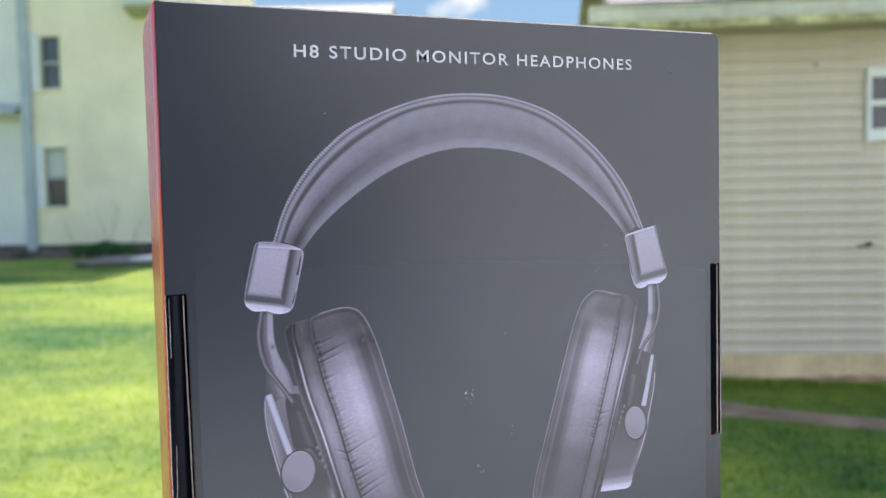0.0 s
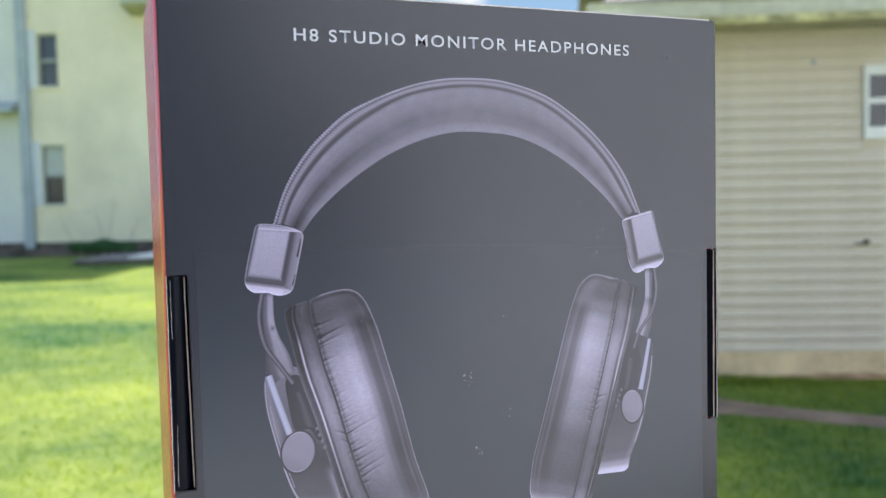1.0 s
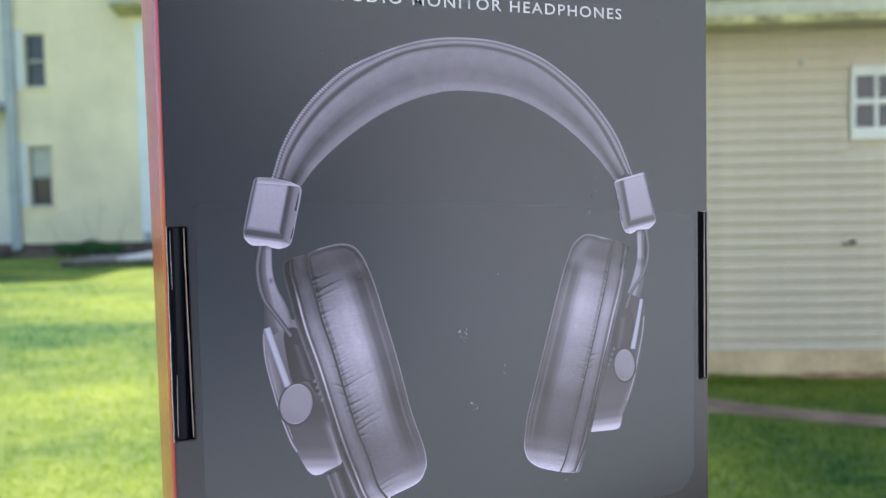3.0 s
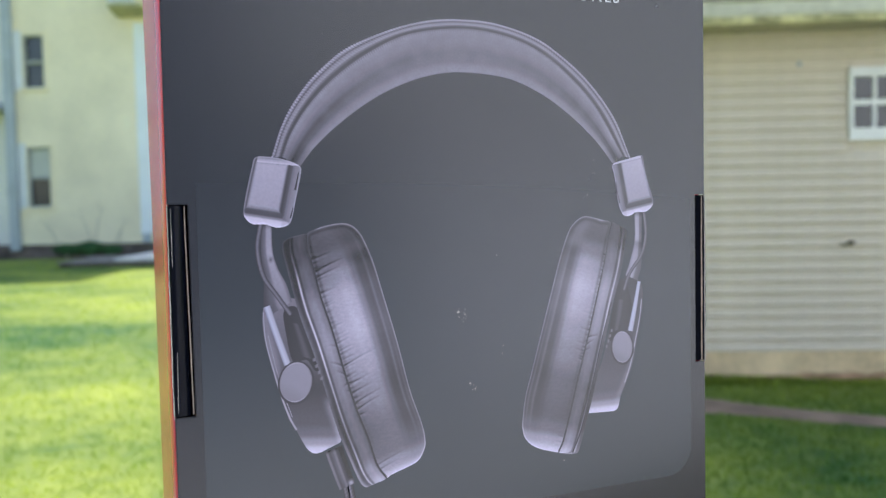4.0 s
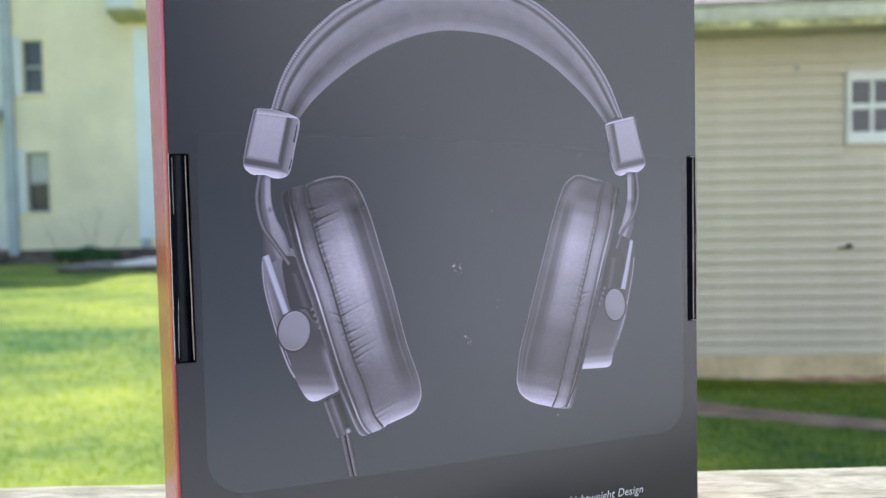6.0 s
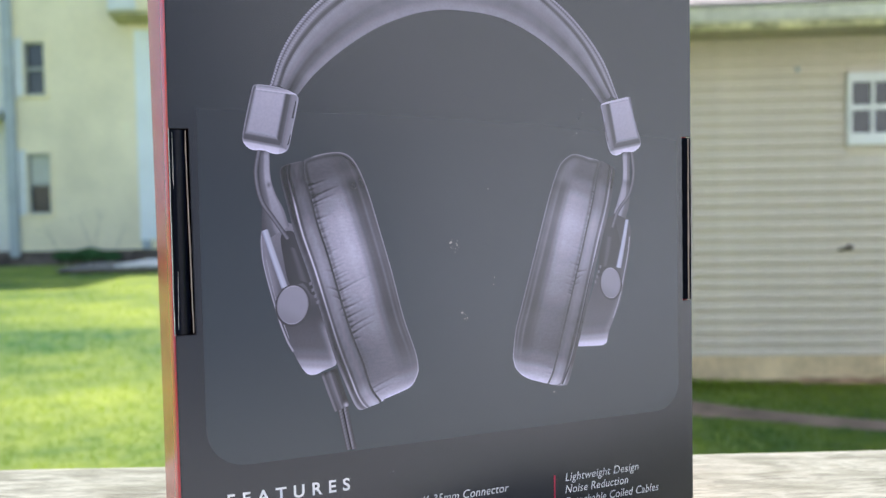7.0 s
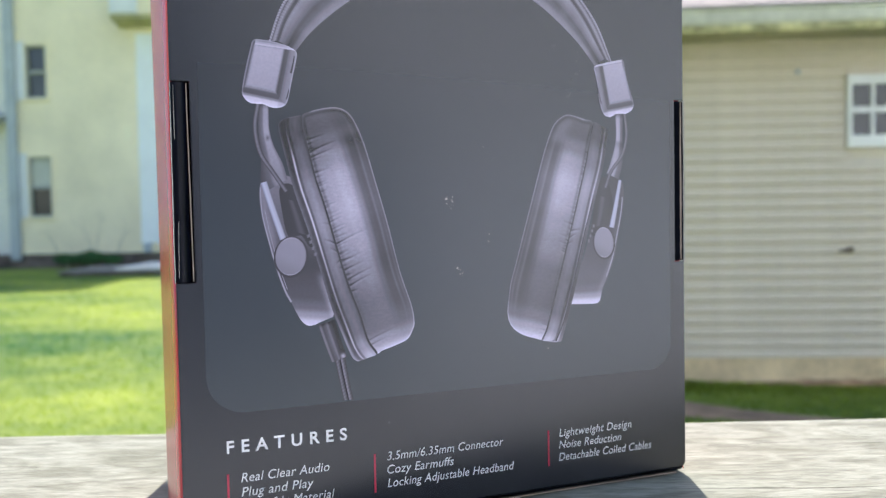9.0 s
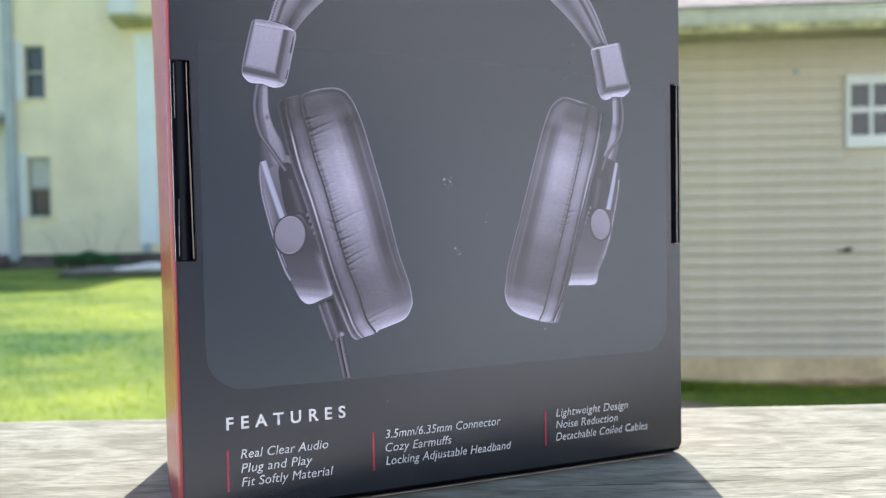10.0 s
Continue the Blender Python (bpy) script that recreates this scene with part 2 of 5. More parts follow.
def prism(profile, x0, x1):
    """A profile of (y, z) points drawn out along x."""
    bm = bmesh.new()
    a = [bm.verts.new((x0, y, z)) for y, z in profile]
    b = [bm.verts.new((x1, y, z)) for y, z in profile]
    k = len(profile)
    bm.faces.new(a[::-1])
    bm.faces.new(b)
    for i in range(k):
        bm.faces.new((a[i], a[(i + 1) % k], b[(i + 1) % k], b[i]))
    bmesh.ops.recalc_face_normals(bm, faces=bm.faces)
    return bm


def spline(pts, count, closed=False):
    """Points evenly spread on a smooth curve through pts."""
    p = [np.array(q, float) for q in pts]
    k = len(p)
    dense = []
    for i in range(k if closed else k - 1):
        p0, p1 = p[(i - 1) % k] if closed or i else 2 * p[0] - p[1], p[i]
        p2 = p[(i + 1) % k]
        p3 = p[(i + 2) % k] if closed or i + 2 < k else 2 * p[-1] - p[-2]
        for s in range(12):
            t = s / 12
            dense.append(0.5 * (2 * p1 + (p2 - p0) * t + (2 * p0 - 5 * p1 + 4 * p2 - p3) * t * t + (3 * p1 - p0 - 3 * p2 + p3) * t ** 3))
    dense.append(p[0] if closed else p[-1])
    dense = np.array(dense)
    run = np.concatenate([[0], np.cumsum(np.linalg.norm(np.diff(dense, axis=0), axis=1))])
    at = np.linspace(0, run[-1], count + 1 if closed else count)
    out = np.stack([np.interp(at, run, dense[:, j]) for j in range(2)], 1)
    return out[:-1] if closed else out


# ---- distant sky ----
def sky_backdrop():
    """Blue sky with a few small clouds, far behind everything."""
    m = bpy.data.materials.new("distant_sky")
    m.use_nodes = True
    n, l = m.node_tree.nodes, m.node_tree.links
    n.remove(n["Principled BSDF"])
    e = n.new("ShaderNodeEmission")
    e.inputs["Strength"].default_value = 0.38
    tc = n.new("ShaderNodeTexCoord")
    sep = n.new("ShaderNodeSeparateXYZ")
    l.new(tc.outputs["Object"], sep.inputs[0])
    up = n.new("ShaderNodeMapRange")
    up.inputs["From Max"].default_value = 260.0
    l.new(sep.outputs["Z"], up.inputs[0])
    ramp = n.new("ShaderNodeValToRGB")
    ramp.color_ramp.elements[0].color = (0.55, 0.78, 1.0, 1)
    ramp.color_ramp.elements[1].color = (0.26, 0.52, 0.96, 1)
    l.new(up.outputs[0], ramp.inputs[0])
    mp = n.new("ShaderNodeMapping")
    mp.inputs["Scale"].default_value = (0.012, 0.012, 0.03)
    mp.inputs["Location"].default_value = (0.95, 0.0, 0.1)
    l.new(tc.outputs["Object"], mp.inputs["Vector"])
    nz = n.new("ShaderNodeTexNoise")
    nz.inputs["Scale"].default_value, nz.inputs["Detail"].default_value = 1.0, 6
    l.new(mp.outputs[0], nz.inputs["Vector"])
    cl = n.new("ShaderNodeMapRange")
    cl.inputs["From Min"].default_value, cl.inputs["From Max"].default_value = 0.61, 0.69
    l.new(nz.outputs[0], cl.inputs[0])
    mix = n.new("ShaderNodeMix")
    mix.data_type = "RGBA"
    l.new(cl.outputs[0], mix.inputs["Factor"])
    l.new(ramp.outputs[0], mix.inputs[6])
    mix.inputs[7].default_value = (1.25, 1.25, 1.25, 1)
    l.new(mix.outputs[2], e.inputs["Color"])
    l.new(e.outputs[0], n["Material Output"].inputs["Surface"])
    bm = bmesh.new()
    rows = []
    for j in range(7):
        el = radians(-1 + 24 * j / 6)
        rows.append([bm.verts.new((600 * math.cos(el) * math.sin(radians(a)), 600 * math.cos(el) * math.cos(radians(a)), 600 * math.sin(el))) for a in range(-40, 85, 5)])
    for j in range(6):
        for i in range(24):
            bm.faces.new((rows[j][i], rows[j][i + 1], rows[j + 1][i + 1], rows[j + 1][i]))
    tagged(part("backdrop", bm, m, None), "blue summer sky with small white clouds", "sky", kind="structure")


sky_backdrop()

# ---- ground ----
GROUND = -1.17
bm = bmesh.new()
ring = [0.0, 4, 8, 14, 22, 34, 60, 120, 300, 900, 2500]
rows = []
for r in ring:
    rows.append([bm.verts.new((r * math.cos(a * math.pi / 24) + 1, r * math.sin(a * math.pi / 24) + 8, GROUND)) for a in range(48)] if r else
                [bm.verts.new((1, 8, GROUND))])
for a in range(48):
    bm.faces.new((rows[0][0], rows[1][a], rows[1][(a + 1) % 48]))
for i in range(1, len(ring) - 1):
    for a in range(48):
        bm.faces.new((rows[i][a], rows[i + 1][a], rows[i + 1][(a + 1) % 48], rows[i][(a + 1) % 48]))
tagged(part("ground", bm, M_GRASS_GROUND, None), "mown green lawn with yellowed patches", "lawn", kind="structure")


def grass(name, places, label):
    """Blades of grass, three triangles each, on the given (x, y, height) places."""
    k = len(places)
    rng = np.random.default_rng(7)
    ang = rng.uniform(0, 2 * np.pi, k)
    tilt = rng.uniform(0.1, 0.7, k)
    lean = rng.uniform(0, 2 * np.pi, k)
    h = places[:, 2]
    w = rng.uniform(0.003, 0.006, k) * (1 + h * 4)
    base = np.stack([places[:, 0], places[:, 1], np.full(k, GROUND - 0.004)], 1)
    side = np.stack([np.cos(ang), np.sin(ang), np.zeros(k)], 1) * w[:, None]
    off = np.stack([np.cos(lean), np.sin(lean), np.zeros(k)], 1) * (h * tilt)[:, None]
    up = np.stack([np.zeros(k), np.zeros(k), h], 1)
    v = np.stack([base - side, base + side, base + side * 0.7 + up * 0.6 + off * 0.4, base - side * 0.7 + up * 0.6 + off * 0.4, base + up + off], 1)
    n = np.arange(k)[:, None] * 5
    faces = np.concatenate([n + [0, 1, 2, 3]], 1).tolist() + (n + [3, 2, 4]).tolist()
    me = bpy.data.meshes.new(name)
    me.from_pydata(v.reshape(-1, 3).tolist(), [], faces)
    me.materials.append(M_BLADE)
    tagged(new(name, me), label, "grass", kind="stuff")


rng = np.random.default_rng(3)
# lawn in front of the outbuilding
q = rng.uniform(0, 1, (42000, 2))
near = np.stack([1.6 + q[:, 0] * 4.2, 1.6 + q[:, 1] * 3.6, rng.uniform(0.012, 0.035, 42000)], 1)
gd = np.array((0.8870, -0.4617))
gn = np.array((-0.4617, -0.8870))
rel = near[:, :2] - np.array((5.0, 4.35))
dist = rel @ gn
across = (near[:, :2] - np.array((3.89, 3.785))) @ np.array((0.77, 0.637))
along = (near[:, :2] - np.array((3.89, 3.785))) @ np.array((0.637, -0.77))
onpath = (across > -0.11) & (across < 0.19 + np.minimum(0.22 * np.maximum(0, 0.1 - along) ** 2, 0.4))
near = near[(dist > 0.03) & ~onpath]
# taller fringe along the wall's foot
f = np.zeros((2600, 3))
fu, fd = rng.uniform(-1.7, 1.2, 2600), np.abs(rng.normal(0.02, 0.07, 2600)) + 0.01
f[:, :2] = np.array((5.0, 4.35)) + fu[:, None] * gd + fd[:, None] * gn
f[:, 2] = rng.uniform(0.015, 0.04, 2600) + 0.07 * np.clip(-fu / 1.2, 0, 1) * rng.uniform(0.4, 1, 2600)
# open lawn towards the house
k = 52000
yy = 2.2 + 21.5 * rng.uniform(0, 1, k) ** 1.6
xx = rng.uniform(-0.16, 0.10, k) * (yy + 4) - 0.05
far = np.stack([xx, yy, rng.uniform(0.008, 0.022, k) * (1 + yy / 18)], 1)
rim = np.minimum.reduce([near[:, 0] - 1.6, 5.8 - near[:, 0], near[:, 1] - 1.6, 5.2 - near[:, 1]])
near = near[rng.uniform(0, 0.9, len(near)) < rim]
rim = np.minimum.reduce([far[:, 0] / (far[:, 1] + 4) + 0.16, 0.10 - far[:, 0] / (far[:, 1] + 4), (far[:, 1] - 2.2) * 0.03])
far = far[rng.uniform(0, 0.05, len(far)) < rim]
grass("grass", np.concatenate([near, f, far]), "short bright green lawn grass blades")

# trodden path through the lawn
bm = bmesh.new()
pd, pn = Vector((0.637, -0.770, 0)), Vector((0.770, 0.637, 0))
mid = Vector((3.89, 3.785, GROUND + 0.006))
lo, hi = [], []
for i in range(33):
    s = -2.0 + i * 0.16
    w1, w2 = 0.15 + 0.03 * noise.noise((s * 3, 0, 0)), 0.15 + 0.03 * noise.noise((s * 3, 9, 0))
    c = mid + pd * s
    w1, w2 = w1 - 0.05 - 0.02 * s, w2 + 0.05 - 0.03 * s + min(0.22 * max(0.0, 0.1 - s) ** 2, 0.4)
    lo.append(bm.verts.new(c - pn * w1))
    hi.append(bm.verts.new(c + pn * w2))
for i in range(32):
    bm.faces.new((lo[i], lo[i + 1], hi[i + 1], hi[i]))
tagged(part("path", bm, M_PATH, None), "worn brown earth path crossing the lawn", "path", kind="structure")

# ---- outbuilding with lap siding ----
garage = thing("garage", "beige vinyl-sided garage with a shallow shingled roof", "garage", pose(5.0, 4.35, 0, 0, 0, -27.5))
# local axes: x along the front wall, y into the building
GX0, GX1, GD = -1.43, 4.2, 4.5
SOFFIT = 1.268
EAVE = 0.12  # how far the eave stands out beyond its first board
part("wall", block(GX0 + 0.03, GX1 - 0.03, 0.03, GD, -0.95, SOFFIT), M_SIDING, garage)
part("foundation", block(GX0 + 0.02, GX1 - 0.02, 0.012, GD, -1.3, -0.945, 0.01), M_FOUND, garage, "cream painted concrete foundation")
bm = bmesh.new()
prev = None
for i in range(70):
    x = GX0 + 0.02 + (GX1 - GX0 - 0.04) * i / 69
    zt = -1.115 + 0.012 * x + 0.05 * noise.noise((x * 2.3, 4, 0)) + 0.03 * noise.noise((x * 9, 1, 0))
    cur = bm.verts.new((x, 0.006, -1.2)), bm.verts.new((x, 0.008, zt))
    if prev:
        bm.faces.new((prev[0], cur[0], cur[1], prev[1]))
    prev = cur
part("splash_stain", bm, M_SPLASH, garage, "reddish brown dirt splashed on the foundation")
# lap boards
course = 0.0815
rows_n = int((SOFFIT + 0.95) / course) + 1
WX0, WX1, WZ0, WZ1 = 0.0, 0.484, 0.511, 1.012


def lap(x0, x1):
    bm = prism([(0.03, 0), (0.004, 0.0), (0.0, 0.003), (0.0005, 0.014), (0.005, 0.020), (0.024, course + 0.004), (0.03, course + 0.004)], x0, x1)
    me = bpy.data.meshes.new("siding_board")
    bm.to_mesh(me)
    bm.free()
    me.materials.append(M_SIDING)
    return me


full, left_cut, right_cut = lap(GX0, GX1), lap(GX0, WX0 - 0.004), lap(WX1 + 0.004, GX1)
for i in range(rows_n):
    z = -0.955 + i * course
    if z > SOFFIT - 0.02:
        break
    if z + course > WZ0 and z < WZ1:
        share("siding_board", left_cut, garage, pose(0, 0, z))
        share("siding_board", right_cut, garage, pose(0, 0, z))
    else:
        share("siding_board", full, garage, pose(0, 0, z))
part("corner_post", block(GX0 - 0.03, GX0 + 0.05, -0.014, 0.08, -0.96, SOFFIT, 0.006), M_SIDING, garage)
# eave: soffit, gutter, roof
GL = GX0 - 0.465
part("soffit", block(GL + 0.06, GX1 + 0.2, -0.25 - EAVE, 0.03, SOFFIT, SOFFIT + 0.02), M_SOFFIT_DARK, garage)


def eave(profile):
    return [(y - EAVE, SOFFIT + z) for y, z in profile]


part("gutter", prism(eave([(-0.25, -0.004), (-0.30, 0.0), (-0.325, 0.05), (-0.335, 0.115), (-0.352, 0.13), (-0.345, 0.138), (-0.25, 0.138)]), GL, GX1 + 0.2), M_GUTTER, garage, "pale gutter stained green by algae")
part("gutter_lip", prism(eave([(-0.262, -0.016), (-0.302, -0.012), (-0.3195, 0.030), (-0.31, 0.038), (-0.27, 0.001)]), GL, GX1 + 0.2), M_GUTTER_LIP, garage, "yellowed dirty underside of the gutter")
slope = math.tan(radians(17))
RY = -0.31 - EAVE
roof_bm = prism([(RY, SOFFIT + 0.125), (RY, SOFFIT + 0.15), (GD / 2, SOFFIT + 0.15 + slope * (GD / 2 - RY)), (GD + 0.31, SOFFIT + 0.15), (GD + 0.31, SOFFIT + 0.125), (GD / 2, SOFFIT + 0.125 + slope * (GD / 2 - RY))], GL + 0.14, GX1 + 0.2)
roof = part("roof", roof_bm, M_SHINGLE, garage, "sunlit pinkish grey asphalt shingles")
for i in range(9):
    y0 = RY - 0.02 + i * 0.14
    z0 = SOFFIT + 0.152 + slope * (y0 - RY + 0.02)
    part("shingle_course", prism([(y0, z0), (y0, z0 + 0.007), (y0 + 0.15, z0 + 0.15 * slope + 0.003), (y0 + 0.15, z0 + 0.15 * slope)], GL + 0.14, GX1 + 0.2), M_SHINGLE, roof)
# window
win = part("window", block(WX0 + 0.02, WX1 - 0.02, 0.012, 0.02, WZ0 + 0.02, WZ1 - 0.02), M_BLIND, garage)
cols, px0, px1, pz0, pz1 = 3, WX0 + 0.030, WX1 - 0.030, WZ0 + 0.084, WZ1 - 0.065
for a in ((WX0, WX1, pz1, WZ1), (WX0, WX1, WZ0, pz0), (WX0, px0, pz0, pz1), (px1, WX1, pz0, pz1)):
    part("frame", block(a[0], a[1], -0.022, 0.012, a[2], a[3], 0.004), M_TRIM, win, "white vinyl window frame")
for c in range(1, cols):
    x = px0 + (px1 - px0) * c / cols
    part("muntin", block(x - 0.012, x + 0.012, -0.012, 0.010, pz0, pz1, 0.003), M_TRIM, win)
part("muntin", block(px0, px1, -0.014, 0.009, (pz0 + pz1) / 2 - 0.019, (pz0 + pz1) / 2 + 0.019, 0.003), M_TRIM, win)
for c in range(cols):
    for r in range(2):
        x0, x1 = px0 + (px1 - px0) * c / cols, px0 + (px1 - px0) * (c + 1) / cols
        z0, z1 = pz0 + (pz1 - pz0) * r / 2, pz0 + (pz1 - pz0) * (r + 1) / 2
        part("pane", block(x0 + 0.002, x1 - 0.002, 0.002, 0.006, z0 + 0.002, z1 - 0.002), M_GLASS, win)
# small fittings on the siding
bm = block(-0.055, 0.03, -0.012, 0.01, -0.215, -0.20, 0.003)
block(0.0, 0.035, -0.035, 0.0, -0.205, -0.178, 0.004, bm)
part("bracket", bm, M_RUST, garage, "small rusted bracket on the siding")
part("vent_cap", block(-0.345, -0.315, -0.01, 0.01, 1.03, 1.065, 0.004), M_PIPE, garage)

# ---- house across the lawn ----
HA = math.degrees(math.atan2(-0.3761, 0.9266))
house = thing("house", "cream stucco two-storey house with stone foundation", "house", pose(9.08, 22.15, 0, 0, 0, HA))
WIN = [(-10.66, -10.12, 3.36, 4.77), (-10.67, -10.07, 0.20, 1.81)]


zs = [-0.80, WIN[1][2], WIN[1][3], WIN[0][2], WIN[0][3], 8.2]
for i, (a, b) in enumerate(zip(zs, zs[1:])):
    hole = {1: WIN[1], 3: WIN[0]}.get(i)
    for c0, c1 in (((-11.2, hole[0]), (hole[1], -6.3)) if hole else ((-11.2, -6.3),)):
        part("wall", block(c0, c1, 0, 0.3, a, b), M_STUCCO, house, "cream stucco wall with faint stains")
part("wall", block(-11.2, -6.3, 0.3, 7.0, -0.80, 8.2), M_STUCCO, house)
part("wall", block(-14.5, -11.2, 0.35, 6.5, -0.80, 8.0), M_WING, house, "pale side wing wall")
part("wing_roof", prism([(-0.25, 2.70), (-0.25, 2.80), (0.35, 3.05), (0.35, 2.75)], -14.5, -11.32), M_PIPE, house)
part("foundation", block(-14.4, -6.35, 0.03, 6.9, -1.35, -0.80), M_STONE, house, "dark rough stone foundation")
part("lower_wing", block(-6.3, -1.5, 0.4, 6.0, -1.3, 4.7), M_STUCCO, house)
part("roof", prism([(-0.35, 8.1), (3.4, 9.4), (7.3, 8.1), (7.3, 8.3), (3.4, 9.65), (-0.35, 8.3)], -11.5, -6.1), M_SHINGLE, house)
part("wing_eave", prism([(-0.2, 4.7), (3.2, 5.9), (6.4, 4.7), (6.4, 4.9), (3.2, 6.1), (-0.2, 4.9)], -6.3, -1.3), M_SHINGLE, house)
part("corner_board", block(-7.71, -7.20, -0.05, 0.03, -0.55, 5.03, 0.01), M_WHITE_WALL, house, "wide pale bluish painted pilaster")
part("corner_board", block(-7.66, -7.43, -0.06, 0.03, -0.80, -0.55, 0.01), M_PIPE, house)
part("porch_soffit", prism([(-0.75, 5.30), (0.0, 5.18), (0.0, 5.24), (-0.75, 5.38)], -8.12, -6.3), M_SOFFIT, house, "olive stained porch soffit")
part("porch_fascia", block(-8.12, -7.40, -0.82, -0.60, 5.40, 5.95, 0.02), M_TRIM, house, "white boxed eave end")
part("porch_roof", block(-7.40, -6.3, -0.78, 0.0, 5.385, 5.9, 0.02), M_STUCCO, house)
for x0, x1, z0, z1 in WIN:
    w = part("window", block(x0, x1, 0.16, 0.2, z0, z1), M_GLASS, house)
    zm = (z0 + z1) / 2
    part("sash", block(x0, x1, 0.06, 0.15, zm - 0.05, zm + 0.04, 0.008), M_BLIND, w)
    for a in ((x0, x0 + 0.045), (x1 - 0.045, x1)):
        part("frame", block(a[0], a[1], 0.05, 0.159, z0, z1, 0.006), M_BLIND, w)
    part("frame", block(x0, x1, 0.05, 0.158, z1 - 0.05, z1, 0.006), M_BLIND, w)
    part("frame", block(x0, x1, 0.05, 0.158, z0, z0 + 0.05, 0.006), M_BLIND, w)
    part("sill", block(x0 - 0.1, x1 + 0.1, -0.07, 0.05, z0 - 0.07, z0, 0.01), M_STUCCO, w)
    part("casing", block(x0 - 0.24, x0 - 0.02, -0.03, 0.0, z0 - 0.05, z1 + 0.1, 0.01), M_TRIM, w, "white painted window casing")
    part("casing", block(x1 + 0.02, x1 + 0.07, -0.03, 0.0, z0 - 0.05, z1 + 0.1, 0.01), M_STUCCO, w)
    if z0 < 1:
        part("blind", block(x0 + 0.05, x1 - 0.05, 0.14, 0.155, zm, z1 - 0.05), M_CURTAIN, w, "half-lowered pale blind")


def tube(pts, r, sides=10):
    bm = bmesh.new()
    rows = []
    for i, p in enumerate(pts):
        p = Vector(p)
        d = (Vector(pts[min(i + 1, len(pts) - 1)]) - Vector(pts[max(i - 1, 0)])).normalized()
        a = d.orthogonal().normalized()
        b = d.cross(a)
        rr = r[i] if isinstance(r, (list, tuple)) else r
        rows.append([bm.verts.new(p + (a * math.cos(k * 2 * math.pi / sides) + b * math.sin(k * 2 * math.pi / sides)) * rr) for k in range(sides)])
    for i in range(len(rows) - 1):
        for k in range(sides):
            bm.faces.new((rows[i][k], rows[i][(k + 1) % sides], rows[i + 1][(k + 1) % sides], rows[i + 1][k]))
    bm.faces.new(rows[0][::-1])
    bm.faces.new(rows[-1])
    bmesh.ops.recalc_face_normals(bm, faces=bm.faces)
    return bm


pipe = part("downspout", block(-11.16, -10.90, -0.16, 0.0, -0.95, 8.0, 0.03), M_PIPE, house, "grey metal rain downspout")
for z in (0.6, 3.2, 5.2):
    part("strap", block(-11.19, -10.87, -0.17, 0.0, z, z + 0.06, 0.01), M_PIPE, pipe)

# vines and a low shrub at the house's foot
rnd = random.Random(5)


def leaf_cloud(count, centre, size, leaf):
    bm = bmesh.new()
    for _ in range(count):
        d = Vector((rnd.gauss(0, 1), rnd.gauss(0, 1), rnd.gauss(0, 1))).normalized() * rnd.uniform(0.55, 1.05)
        p = Vector((centre[0] + d.x * size[0], centre[1] + d.y * size[1], centre[2] + d.z * size[2] * (1 + 0.4 * noise.noise((d.x * 3, d.y * 3, 1)))))
        r = Euler((rnd.uniform(0, 6), rnd.uniform(0, 6), rnd.uniform(0, 6))).to_matrix()
        s = leaf * rnd.uniform(0.6, 1.4)
        v = [bm.verts.new(p + r @ Vector(c) * s) for c in ((0, -1, 0), (0.5, 0, 0.1), (0, 1, 0), (-0.5, 0, 0.1))]
        bm.faces.new(v)
    return bm


for cx, sx, sz in ((-9.55, 0.32, 0.13), (-8.95, 0.36, 0.16), (-8.35, 0.22, 0.10)):
    sh = thing("shrub", "low dark green shrub against the stone foundation", "shrub", house.matrix_world @ pose(cx, -0.45, GROUND), group="shrubs by the house")
    bm = tube([(0, 0, -0.02), (0.03, 0, 0.15), (0.02, 0.02, 0.3)], [0.03, 0.02, 0.01], 6)
    part("stem", bm, M_STEM, sh)
    part("crown", leaf_cloud(700, (0, 0, sz + 0.12), (sx, 0.35, sz), 0.05), M_LEAF, sh)
vine = thing("vine", "thin dried vine climbing the stucco wall", "vine", house.matrix_world @ pose(-9.0, -0.02, -0.85))
for ax, bx, h in ((0, -0.35, 0.9), (0.05, 0.25, 1.05), (0.6, 0.95, 0.75), (-0.9, -1.3, 0.7)):
    part("stem", tube([(ax, 0, 0), (ax * 0.6 + bx * 0.4, -0.01, h * 0.5), (bx, 0, h)], [0.014, 0.010, 0.004], 6), M_STEM, vine)
    part("leaves", leaf_cloud(16, (bx, -0.02, h), (0.2, 0.03, 0.16), 0.022), M_STEM, vine)

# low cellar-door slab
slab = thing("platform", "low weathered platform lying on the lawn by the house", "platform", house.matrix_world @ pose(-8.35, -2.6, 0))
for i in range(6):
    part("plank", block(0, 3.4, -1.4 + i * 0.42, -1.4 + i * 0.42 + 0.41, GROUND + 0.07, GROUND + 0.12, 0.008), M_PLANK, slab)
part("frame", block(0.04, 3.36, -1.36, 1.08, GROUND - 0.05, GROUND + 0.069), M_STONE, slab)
# pale block stands in for sunlight on the right part of the planks
part("sunlit_cover", block(1.30, 3.42, -1.42, 1.12, GROUND + 0.121, GROUND + 0.185, 0.012), M_SUNLIT_PLANK, slab, "pale block standing in for the sunlit planks")

